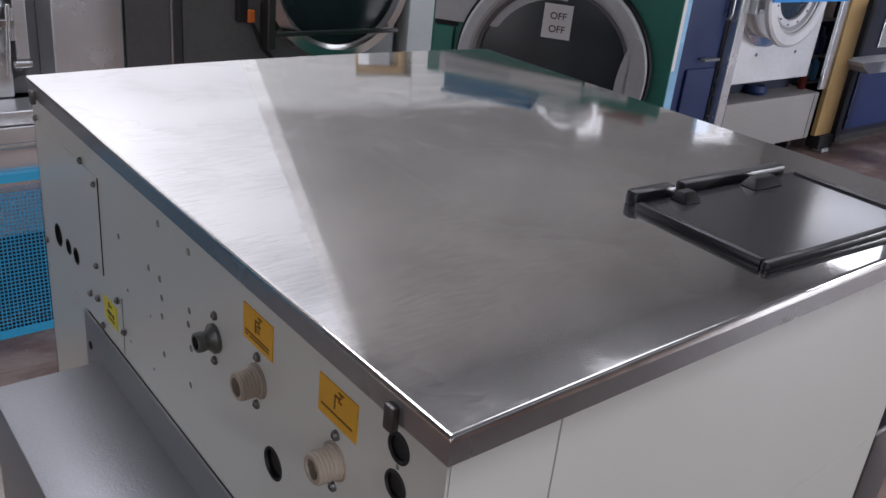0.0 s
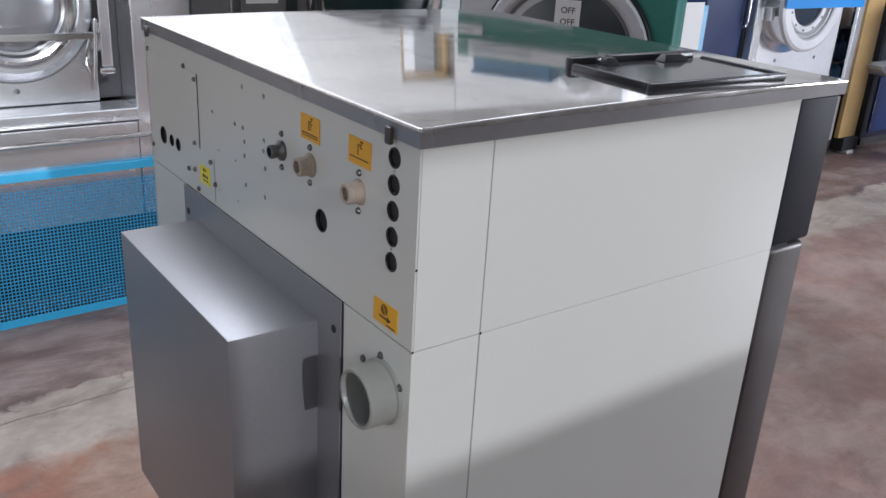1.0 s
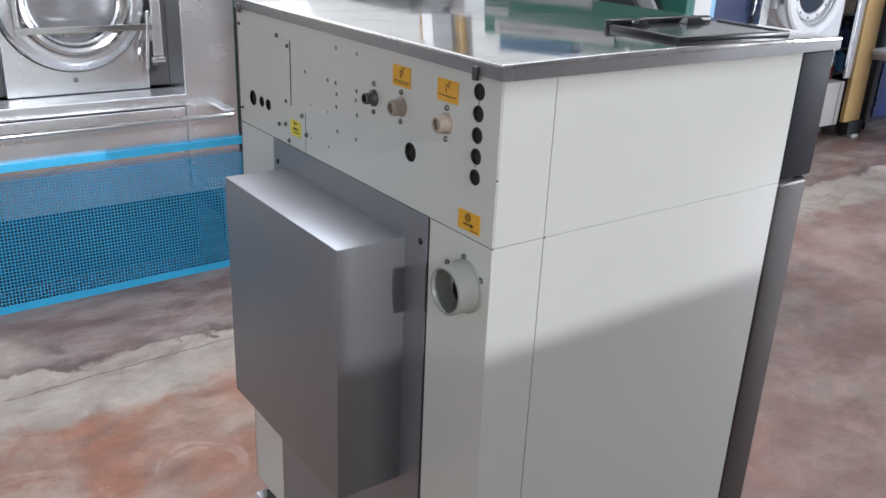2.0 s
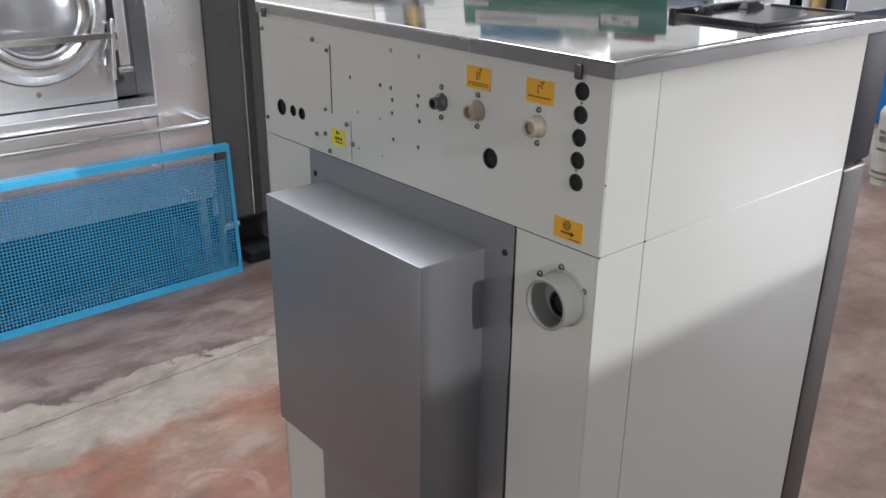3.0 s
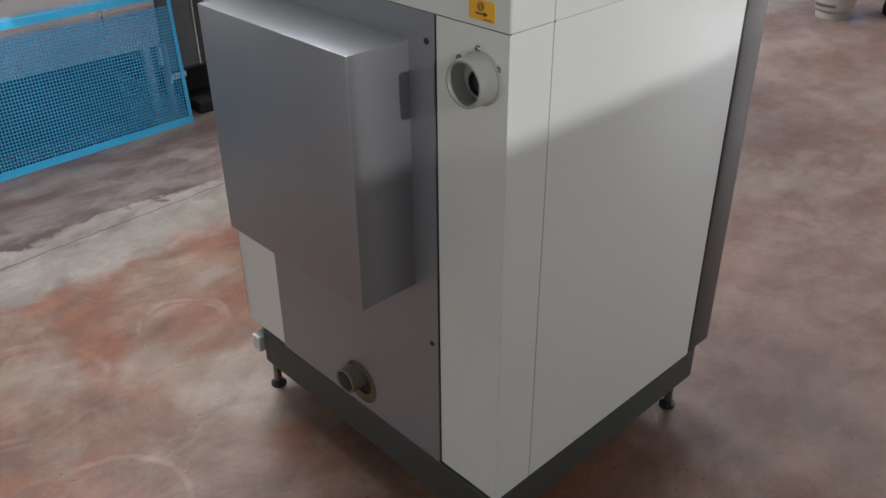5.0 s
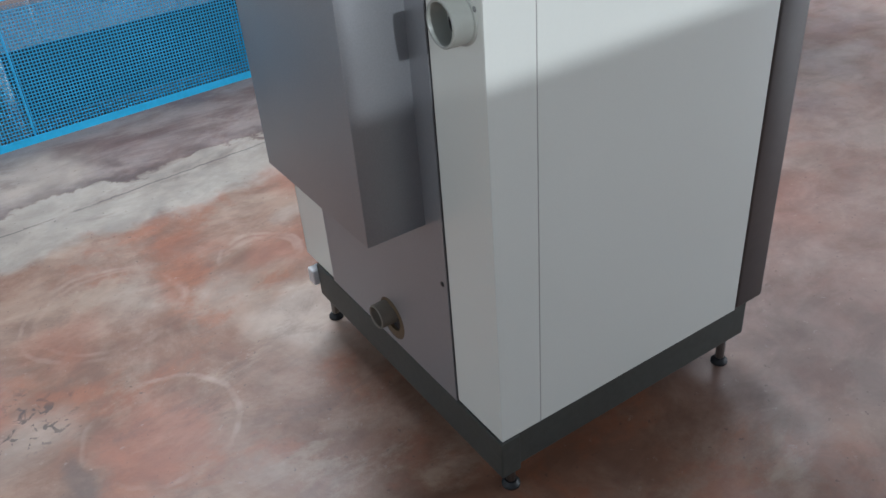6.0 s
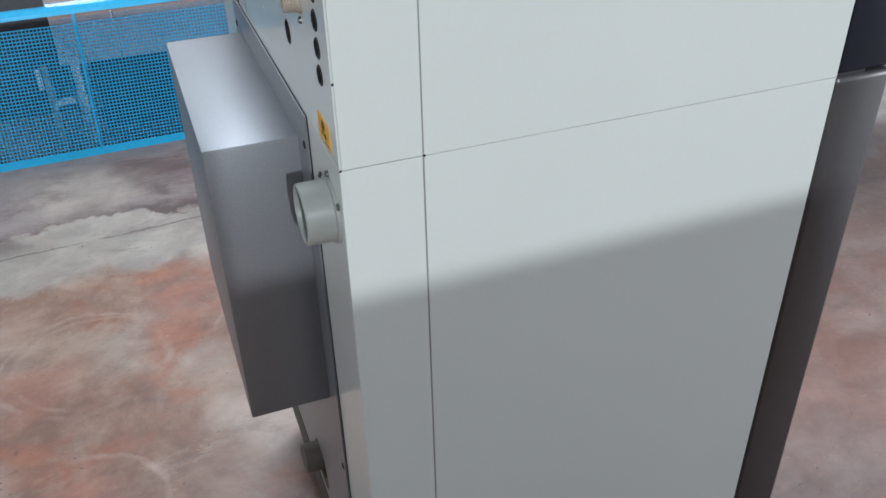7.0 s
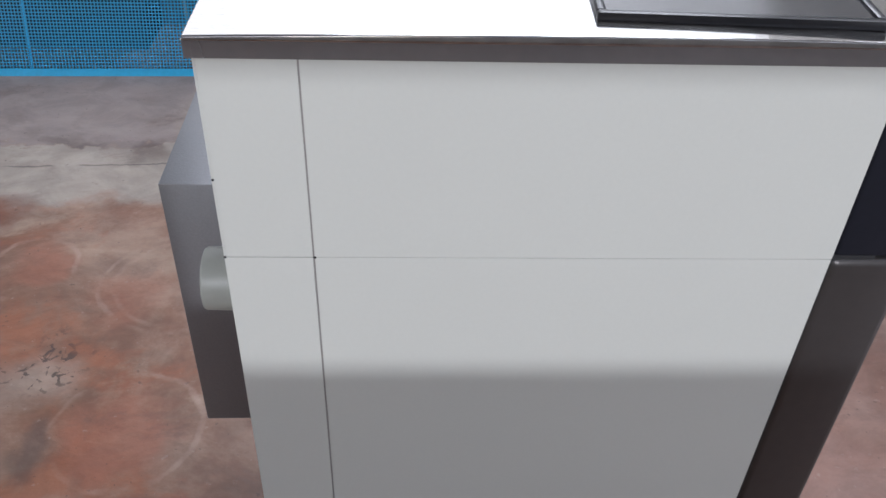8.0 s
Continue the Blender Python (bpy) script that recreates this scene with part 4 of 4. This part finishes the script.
latch = part("latch", box(0.364, 0.397, 2.340, 2.352, 0.790, 1.30, 0.003), STEEL, w1, "flat steel latch strap")
part("latch_block", box(0.352, 0.372, 2.3525, 2.4195, 0.84, 0.93, 0.003), STEEL, latch)
part("latch_pin", rod((0.337, 2.338, 0.748), (0.351, 2.338, 0.945), 0.007), CHROME, latch, smooth=True)
part("latch_knob", rod((0.352, 2.330, 0.780), (0.398, 2.330, 0.780), 0.010), CHROME, latch, smooth=True)
part("latch_hook", bent([(0.335, 2.345, 0.895), (0.318, 2.343, 0.85), (0.312, 2.343, 0.80), (0.320, 2.345, 0.775)], 0.006), CHROME, latch, smooth=True)
screw((0.365, 2.339, 0.766), w1, (0, -1, 0), 0.008)
part("rail", bent([(-0.324, 2.285, 0.605), (-0.324, 2.20, 0.598), (-0.318, 2.184, 0.597), (-0.302, 2.18, 0.597), (0.2, 2.18, 0.597), (0.56, 2.18, 0.597), (0.576, 2.184, 0.597),
                   (0.582, 2.20, 0.598), (0.582, 2.285, 0.605)], 0.0085, 12), CHROME, w1, "round steel towel rail", smooth=True)
part("rail_bracket", box(0.548, 0.592, 2.188, 2.299, 0.606, 0.615, 0.003), STEEL, w1)
part("rail_bracket", box(-0.334, -0.290, 2.188, 2.299, 0.606, 0.615, 0.003), STEEL, w1)
screw((0.113, 2.419, 0.712), w1, (0, -1, 0), 0.009)

w2 = thing("industrial_washer", (-1.4, 2.9, 0), "stainless steel industrial washer half hidden behind the mesh guard", "washing machine")
part("front_sheet", box(-1.95, -0.80, 2.300, 3.30, 0.285, 1.385, 0.004), STEEL, w2)
part("plinth", box(-1.95, -0.80, 2.40, 3.25, 0.0, 0.284), PLINTHBLUE, w2, "dark blue painted plinth")
# made-up panel that keeps the gap between the washers dark
part("gap_backing", box(-0.798, -0.392, 2.62, 3.25, 0.0, 1.385, 0.003), DARKGREY, w2, "dark grey backing panel added in the gap between washers")

# ---- grey dryer ----
d1 = thing("tumble_dryer", (1.16, 2.85, 0), "dark grey tumble dryer with a polished round door", "dryer")
part("cabinet", box(0.662, 1.655, 2.345, 3.30, 0.16, 1.385, 0.003), DARKGREY, d1)
part("front_panel", box(0.664, 0.800, 2.328, 2.3445, 0.175, 1.38, 0.003), MIDGREY, d1)
part("front_panel", box(0.808, 0.835, 2.322, 2.3445, 0.175, 1.38, 0.003), DARKGREY, d1)
part("front_panel", box(0.840, 1.640, 2.330, 2.3445, 0.175, 1.38, 0.003), MIDGREY, d1)
part("seam_strip", box(0.801, 0.807, 2.326, 2.3445, 0.175, 1.38), STEEL, d1)
part("plinth", box(0.70, 1.62, 2.42, 3.25, 0.04, 0.1595), DARK, d1)
part("foot_block", box(0.74, 0.88, 2.262, 2.42, 0.0, 0.045, 0.006), DARK, d1)
part("foot_block", box(1.46, 1.60, 2.262, 2.42, 0.0, 0.045, 0.006), DARK, d1)
cx, cz, py = 1.385, 1.035, 2.329
ring = part("door_ring", lathe([(0.235, 0.0), (0.235, -0.03), (0.25, -0.045), (0.285, -0.035), (0.300, -0.012), (0.300, 0.0)], (cx, py, cz), (0, 1, 0), 64), CHROME, d1,
            "polished steel door ring", smooth=True)
part("door_glass", lathe([(0, -0.03), (0.12, -0.028), (0.234, -0.012), (0.234, -0.004), (0, -0.004)], (cx, py, cz), (0, 1, 0), 48), SMOKE, ring, smooth=True)
part("door_frame", box(1.10, 1.128, 2.270, 2.329, 0.80, 1.37, 0.004), STRIP, d1)
part("door_frame", box(1.128, 1.610, 2.262, 2.276, 0.842, 0.858, 0.004), STRIP, d1)
part("control_box", box(1.012, 1.045, 2.300, 2.329, 0.885, 1.10, 0.004), BLACK, d1)
tag = part("lockout_tag", box(1.040, 1.064, 2.290, 2.2985, 0.885, 0.925, 0.003), ORANGE, d1, "orange tag")
part("cable", bent([(1.05, 2.31, 0.90), (1.075, 2.31, 0.86), (1.10, 2.31, 0.80), (1.15, 2.31, 0.75), (1.20, 2.31, 0.735)], 0.007), RUBBER, d1, smooth=True)
part("notice", box(0.86, 0.98, 2.3265, 2.329, 0.985, 1.04), PAPER, d1, "white notice with dark print")

part("hood", box(1.44, 1.652, 2.36, 2.9, 1.3855, 1.46, 0.004), DARKGREY, d1)

# steel cabinet between the two dryers
cab = thing("steel_cabinet", (1.73, 2.7, 0), "narrow stainless steel cabinet between the dryers", "cabinet")
part("body", box(1.672, 1.79, 2.29, 3.1, 0.02, 1.46, 0.004), LIGHTGREY, cab)
part("kick_board", box(1.68, 1.782, 2.32, 3.05, 0.0, 0.0195), DARK, cab)

# ---- green and grey dryer, turned towards the room ----
GX, GY = 1.53, 1.42
g = thing("industrial_dryer", (GX, GY, 0), "green and light grey industrial dryer with a big round dark door", "dryer", rz=-54)
# own axes: x to the side, y into the machine
part("cabinet", box(-0.360, 0.322, 0.014, 0.56, 0.06, 1.455, 0.005), GREEN, g)
part("front_frame", box(-0.345, -0.292, 0.0, 0.0135, 0.08, 0.990, 0.003), GREEN, g)
part("front_band", box(-0.350, 0.02, -0.003, 0.0135, 1.004, 1.274, 0.003), LIGHTGREY, g)
part("band_shadow_gap", box(-0.350, -0.284, 0.004, 0.0135, 0.9905, 1.0035), DARK, g)
part("plinth", box(-0.330, 0.300, 0.04, 0.54, 0.0, 0.0595), DARK, g)
part("name_panel", box(-0.318, 0.100, -0.003, 0.0135, 1.384, 1.444, 0.002), PAPER, g, "white panel with a grey lettering bar")
part("lettering", box(-0.300, -0.105, -0.005, -0.0032, 1.404, 1.426), LIGHTGREY, g)
notice = part("notice", box(0.107, 0.230, -0.003, 0.0135, 1.366, 1.416, 0.001), PAPER, g, "white notice with small print")
for a, b, z in ((0.116, 0.128, 1.400), (0.145, 0.175, 1.385), (0.14, 0.16, 1.374), (0.18, 0.205, 1.396)):
    part("print", box(a, b, -0.005, -0.0032, z, z + 0.008), MIDGREY, notice)
sticker_g = part("sticker", box(-0.352, -0.272, -0.002, 0.0135, 1.322, 1.360), PAPER, g, "white sticker")
part("print", box(-0.345, -0.300, -0.0032, -0.0021, 1.338, 1.343), MIDGREY, sticker_g)
cz = 0.916
gr = part("door_ring", lathe([(0.218, 0.02), (0.218, -0.010), (0.226, -0.022), (0.234, -0.026), (0.258, -0.025), (0.266, -0.017), (0.266, 0.02)], (-0.004, -0.004, cz), (0, 1, 0), 72), LIGHTGREY, g,
          "light grey door ring", smooth=True)
part("door_seal", lathe([(0.267, 0.014), (0.267, -0.008), (0.273, -0.010), (0.278, 0.014)], (-0.004, -0.004, cz), (0, 1, 0), 64), RUBBER, gr, smooth=True)
part("inner_ring", lathe([(0.206, 0.014), (0.207, -0.006), (0.214, -0.012), (0.2175, -0.010), (0.2175, 0.014)], (-0.004, -0.004, cz), (0, 1, 0), 64), MIDGREY, gr, smooth=True)
part("door_glass", lathe([(0, -0.008), (0.105, -0.007), (0.205, 0.003), (0.205, 0.014), (0, 0.014)], (-0.004, -0.004, cz), (0, 1, 0), 56), SMOKE, gr, smooth=True)
# crescent grip plate on the hinge side of the ring
bm = bmesh.new()
outer = [(-0.004 + 0.262 * math.cos(radians(a)), cz + 0.262 * math.sin(radians(a))) for a in range(-40, 30, 5)]
inner = [(0.211 - 0.030 * math.cos(radians(90 * k / 6)), cz - 0.168 + 0.290 * (k + 6) / 12) for k in range(-6, 7)][::-1]
low, high = ([bm.verts.new((x, y, z)) for x, z in outer + inner] for y in (-0.036, -0.0295))
bm.faces.new(low), bm.faces.new(high)
for k in range(len(low)):
    bm.faces.new((low[k], low[(k + 1) % len(low)], high[(k + 1) % len(low)], high[k]))
part("grip_plate", bm, LIGHTGREY, gr, "flat light grey crescent plate")
sign = thing("paper_sign", (GX, GY, 0.936), "white paper sign with two handwritten words on the dryer door", "sign", rz=-54)
sheet = part("sheet", box(-0.041, 0.038, -0.0138, -0.0130, 0.063, 0.155), PAPER, sign)
for z in (0.115, 0.080):
    curve = bpy.data.curves.new("word", "FONT")
    curve.body, curve.size, curve.align_x, curve.extrude, curve.offset = "OFF", 0.026, "CENTER", 0.0003, 0.0003
    word = new("word", curve)
    word.data.materials.append(INK)
    word.parent = sign
    word.matrix_basis = pose(0.0, -0.0142, z, 90, 0, 0)

# what lies on the dryer's roof
bundle = thing("blue_crate", (GX, GY, 1.4555), "faded blue plastic crate on the roof of the green dryer", "crate", rz=-54)
part("crate_body", box(-0.31, -0.045, 0.03, 0.26, 0.0, 0.052, 0.008), FADEDBLUE, bundle)
part("crate_rim", box(-0.316, -0.039, 0.024, 0.266, 0.0525, 0.066, 0.004), FADEDBLUE, bundle)
redbox = thing("red_box", (GX, GY, 1.4555), "small faded red box on the roof of the green dryer", "box", rz=-54)
part("carton", box(0.150, 0.285, 0.04, 0.16, 0.0, 0.026, 0.002), FADEDRED, redbox)
part("lid", box(0.148, 0.287, 0.038, 0.162, 0.0262, 0.034, 0.002), FADEDRED, redbox)
bag = thing("white_bag", (GX, GY, 1.4555), "crumpled white plastic bag on the roof of the green dryer", "bag", rz=-54)
bm = bmesh.new()
bmesh.ops.create_icosphere(bm, subdivisions=3, radius=1.0)
rnd = random.Random(4)
for v in bm.verts:
    k = 1 + rnd.uniform(-0.07, 0.07)
    v.co = Vector((0.05 + 0.085 * v.co.x * k, 0.13 + 0.10 * v.co.y * k, max(0.0, 0.055 + 0.07 * v.co.z * k)))
part("bag_body", bm, PAPER, bag, smooth=True)

# ---- things further along the row ----
sheet_thing = thing("plastic_sheet", (3.25, 2.36, 0), "pale blue plastic sheet with a white upper half, standing between machines", "sheet")
part("board", box(3.105, 3.415, 2.340, 2.352, 0.0, 0.94, 0.002), FILM, sheet_thing)
part("paper_corner", box(3.115, 3.374, 2.336, 2.3395, 0.58, 0.958), PAPER, sheet_thing, "white paper")

navy = thing("navy_cabinet", (3.62, 2.75, 0), "navy blue painted machine cabinet", "cabinet")
part("body", box(3.42, 3.775, 2.36, 3.2, 0.02, 1.5, 0.006), NAVY, navy)
part("hatch", box(3.50, 3.735, 2.345, 2.3595, 0.20, 0.575, 0.004), NAVY, navy)
part("ledge", box(3.60, 3.735, 2.325, 2.3595, 0.615, 0.628, 0.003), MIDGREY, navy)
part("handle", bent([(3.745, 2.358, 0.82), (3.745, 2.330, 0.83), (3.745, 2.326, 0.85), (3.745, 2.326, 1.02), (3.745, 2.330, 1.04), (3.745, 2.358, 1.05)], 0.007), STEEL, navy, smooth=True)
part("side_trim", box(3.757, 3.7745, 2.352, 2.3595, 0.05, 1.49, 0.002), BLUEBLACK, navy)
part("kick_board", box(3.48, 3.76, 2.40, 3.15, 0.0, 0.0195), DARK, navy)

w3 = thing("front_loader", (4.30, 2.8, 0), "stainless steel washer with a protruding round door on a grey plinth", "washing machine")
part("post", box(3.780, 3.850, 2.30, 2.42, 0.10, 1.5, 0.006), STEEL, w3)
part("front_sheet", box(3.853, 4.726, 2.36, 3.2, 0.462, 1.5, 0.006), PALESTEEL, w3, "bright stainless front sheet")
part("gap_panel", box(3.853, 4.726, 2.46, 3.2, 0.376, 0.4615), BLUEBLACK, w3)
part("pump", lathe([(0, 0.0), (0.06, 0.0), (0.075, 0.02), (0.06, 0.05), (0, 0.05)], (4.30, 2.43, 0.3755), seg=24), NAVY, w3, "dark blue pump housing", smooth=True)
part("plinth", box(3.852, 4.815, 2.30, 3.2, 0.09, 0.374, 0.006), PLINTH, w3)
part("plinth_seam", box(4.760, 4.764, 2.2985, 2.30, 0.10, 0.37), DARK, w3)
part("red_pipe", rod((4.765, 2.40, 0.3745), (4.765, 2.40, 0.462), 0.024), DARKRED, w3, smooth=True)
DX, DZ = 4.172, 0.976
w3d = part("door_drum", lathe([(0.312, 0.0), (0.312, -0.012), (0.268, -0.018), (0.268, -0.118), (0.20, -0.118), (0.20, 0.0)], (DX, 2.3595, DZ), (0, 1, 0), 72), STEEL, w3,
           "steel door drum", smooth=True)
part("door_rim", lathe([(0.212, -0.119), (0.214, -0.140), (0.224, -0.148), (0.272, -0.148), (0.288, -0.140), (0.291, -0.119)], (DX, 2.3595, DZ), (0, 1, 0), 72), PALESTEEL, w3d,
     "white painted door rim", smooth=True)
part("door_cone", lathe([(0.211, -0.130), (0.205, -0.128), (0.192, -0.105), (0.190, -0.100), (0.211, -0.100)], (DX, 2.3595, DZ), (0, 1, 0), 64), LIGHTGREY, w3d, smooth=True)
lip = part("door_lip", lathe([(0.145, -0.098), (0.147, -0.112), (0.152, -0.117), (0.182, -0.117), (0.189, -0.108), (0.189, -0.098)], (DX, 2.3595, DZ), (0, 1, 0), 64), PALESTEEL, w3d, smooth=True)
for k in range(12):
    a = radians(-90 + 24 + 30 * k)
    part("bolt", lathe([(0.006, 0.0), (0.006, 0.003), (0, 0.004)], (DX + 0.172 * math.cos(a), 2.3595 - 0.1165, DZ + 0.172 * math.sin(a)), (0, -1, 0), 8), DARK, lip)
part("door_glass", lathe([(0, -0.10), (0.144, -0.10), (0.144, -0.09), (0, -0.09)], (DX, 2.3595, DZ), (0, 1, 0), 48), SMOKE, w3d, smooth=True)
for x in (4.117, 4.515):
    screw((x, 2.3595, 0.621), w3, (0, -1, 0), 0.011)
part("hinge_block", box(3.86, 3.90, 2.27, 2.3595, 0.86, 0.93, 0.004), LIGHTGREY, w3)
# bright blue board standing over the upper door
part("blue_board", box(3.85, 4.615, 2.176, 2.181, 0.935, 1.22), BRIGHTBLUE, w3, "bright blue board over the door")
for x in (3.95, 4.72):
    part("caster", lathe([(0, -0.02), (0.044, -0.02), (0.044, 0.02), (0, 0.02)], (x, 2.40, 0.0445), (1, 0, 0), 20), RUBBER, w3)
part("caster", lathe([(0, -0.02), (0.044, -0.02), (0.044, 0.02), (0, 0.02)], (4.35, 3.1, 0.0445), (1, 0, 0), 20), RUBBER, w3)

shelf = thing("bottle_rack", (4.93, 2.6, 0), "dark rack with blue and grey bottles beside the washer", "rack")
part("rack_back", box(4.83, 5.10, 2.56, 2.9, 0.0, 1.2, 0.003), DARKGREY, shelf)
for z, m in ((0.40, FADEDBLUE), (0.56, NAVY), (0.78, BEIGE)):
    for x in (4.89, 4.985):
        flask = part("bottle", lathe([(0, 0), (0.035, 0), (0.038, 0.01), (0.038, 0.11), (0.015, 0.135), (0.015, 0.15), (0, 0.15)], (x, 2.48, z), seg=18), m, shelf, smooth=True)
        part("cap", lathe([(0, 0.1502), (0.018, 0.1502), (0.018, 0.163), (0, 0.165)], (x, 2.48, z), seg=14), RUBBER, flask)
    part("shelf_board", box(4.83, 5.08, 2.43, 2.5595, z - 0.012, z - 0.0005), DARKGREY, shelf)

post = thing("wooden_post", (4.92, 2.27, 0), "tall pine board standing on a dark block beside the washer", "board")
part("board", box(4.822, 5.015, 2.262, 2.292, 0.108, 1.7, 0.003), WOOD, post)
part("base_block", box(4.86, 5.03, 2.24, 2.33, 0.022, 0.1075, 0.006), DARK, post, "dark block under the board")
part("foot_block", box(4.915, 4.995, 2.232, 2.30, 0.0, 0.0215, 0.004), PAPER, post, "white block on the floor")
part("edge_strip", box(4.752, 4.8215, 2.275, 2.295, 0.40, 1.7, 0.003), STEEL, post, "bright steel strip along the board")

dark = thing("dark_machine", (5.8, 2.7, 0), "dark navy machine with a grey lip along its front", "machine")
part("body", box(5.190, 6.6, 2.30, 3.2, 0.06, 1.6, 0.006), BLUEBLACK, dark)
part("front_panel", box(5.23, 6.55, 2.288, 2.2995, 0.10, 0.47, 0.004), NAVY, dark)
part("corner_trim", box(5.150, 5.1895, 2.296, 2.34, 0.06, 1.6, 0.004), DARK, dark)
bm = bmesh.new()
prof = ((4.965, 0.572), (5.30, 0.572), (5.30, 0.500), (5.08, 0.500), (4.985, 0.548))
low, high = ([bm.verts.new((x, y, z)) for x, z in prof] for y in (2.165, 2.2995))
bm.faces.new(low), bm.faces.new(high)
for k in range(5):
    bm.faces.new((low[k], low[(k + 1) % 5], high[(k + 1) % 5], high[k]))
box(5.3005, 6.3, 2.165, 2.2995, 0.500, 0.572, bm=bm)
part("lip", bm, LIGHTGREY, dark)
part("upper_door", box(5.36, 6.3, 2.288, 2.2995, 0.62, 1.35, 0.004), STEEL, dark, "steel upper door")
part("base", box(5.24, 6.55, 2.33, 3.15, 0.0, 0.0595), DARK, dark)

# ---- gas bottle and what stands by it ----
bottle = thing("gas_bottle", (3.76, 1.16, 0), "cream-coloured gas bottle with a guard collar", "gas bottle")
bx, by = 3.76, 1.165
part("body", lathe([(0, 0.03), (0.080, 0.03), (0.094, 0.045), (0.096, 0.06), (0.096, 0.335), (0.098, 0.345), (0.098, 0.36), (0.094, 0.372), (0.075, 0.405), (0.045, 0.425), (0, 0.432)],
                   (bx, by, 0), seg=40), BOTTLE, bottle, smooth=True)
part("foot_ring", lathe([(0.078, 0.0), (0.084, 0.0), (0.084, 0.032), (0.078, 0.032)], (bx, by, 0), seg=32, closed=True), BOTTLE, bottle, smooth=True)
bm = bmesh.new()
arc = [radians(20 + 20 * k) for k in range(15)]
rows = [[bm.verts.new((bx + 0.062 * math.cos(a), by + 0.062 * math.sin(a), z)) for a in arc] for z in (0.415, 0.502)]
for k in range(14):
    bm.faces.new((rows[0][k], rows[0][k + 1], rows[1][k + 1], rows[1][k]))
bmesh.ops.solidify(bm, geom=bm.faces[:], thickness=0.004)
part("collar", bm, PALESTEEL, bottle)
valve = part("valve", rod((bx, by, 0.425), (bx, by, 0.485), 0.014), SCREW, bottle, smooth=True)
part("regulator", rod((bx - 0.02, by + 0.02, 0.455), (bx - 0.055, by + 0.05, 0.462), 0.018), LIGHTGREY, valve, smooth=True)
for z0, z1, wide in ((0.265, 0.282, 0.05), (0.225, 0.255, 0.045), (0.180, 0.195, 0.05), (0.062, 0.076, 0.07)):
    arc = [radians(170 + (k - 3) * 9 * wide / 0.05) for k in range(7)]
    bm = bmesh.new()
    low = [bm.verts.new((bx + 0.0968 * math.cos(t), by + 0.0968 * math.sin(t), z0)) for t in arc]
    high = [bm.verts.new((bx + 0.0968 * math.cos(t), by + 0.0968 * math.sin(t), z1)) for t in arc]
    for k in range(6):
        bm.faces.new((low[k], low[k + 1], high[k + 1], high[k]))
    bmesh.ops.solidify(bm, geom=bm.faces[:], thickness=0.001)
    part("print_bar", bm, PLINTH, bottle, "dark printed bar")
hose = tagged(part("gas_hose", bent([(3.70, 1.24, 0.235), (3.72, 1.10, 0.24), (3.76, 1.05, 0.27), (3.82, 1.02, 0.30), (3.92, 0.98, 0.31), (4.02, 0.95, 0.28)], 0.007), BEIGE, smooth=True),
              "yellowish rubber gas hose round the bottle", "hose")
white = thing("white_cabinet", (4.2, 0.7, 0), "low white enamelled cabinet on dark casters", "cabinet")
part("body", box(3.93, 4.55, 0.42, 1.06, 0.085, 0.37, 0.006), WHITE, white)
part("fitting", bent([(3.928, 1.00, 0.22), (3.90, 1.01, 0.21), (3.89, 1.015, 0.17), (3.90, 1.01, 0.13)], 0.008), BEIGE, white, smooth=True)
for x in (3.98, 4.5):
    for y in (0.47, 0.98):
        part("caster", lathe([(0, -0.012), (0.042, -0.012), (0.042, 0.012), (0, 0.012)], (x, y, 0.0425), (0, 1, 0), 18), RUBBER, white)
tank = thing("blue_tank", (5.2, 1.76, 0), "bright blue plastic tank standing on the floor", "tank")
part("body", box(5.05, 5.35, 1.66, 1.86, 0.0, 0.95, 0.03, segments=3), BRIGHTBLUE, tank, smooth=True)
part("cap", lathe([(0, 0), (0.04, 0), (0.04, 0.03), (0, 0.03)], (5.2, 1.76, 0.9502), seg=18), RUBBER, tank)

# small things behind the mesh guard
funnel = thing("white_funnel", (-0.625, 2.36, 0), "white plastic funnel hanging on a pipe under the washer", "funnel")
part("cone", lathe([(0.004, 0.24), (0.007, 0.24), (0.012, 0.30), (0.036, 0.42), (0.040, 0.45), (0.037, 0.45), (0.033, 0.42), (0.009, 0.30), (0.004, 0.245)], (-0.625, 2.33, 0), seg=20, closed=True), PAPER, funnel, smooth=True)
part("spout_pipe", rod((-0.625, 2.33, 0.0), (-0.625, 2.33, 0.243), 0.006), PIPE, funnel, smooth=True)
for x in (0.645, -0.465):
    pail = thing("white_valve", (x, 2.36, 0), "white plastic valve on a pipe under the washer", "valve", "valves under the washer")
    part("pipe", rod((x + 0.02, 2.33, 0.0), (x + 0.02, 2.33, 0.28), 0.012), PIPE, pail, smooth=True)
    part("elbow", bent([(x + 0.02, 2.33, 0.13), (x + 0.03, 2.33, 0.145), (x + 0.05, 2.33, 0.15), (x + 0.09, 2.33, 0.15)], 0.012), PAPER, pail, smooth=True)
    part("lever", box(x - 0.010, x + 0.007, 2.315, 2.328, 0.205, 0.275, 0.003), PAPER, pail)
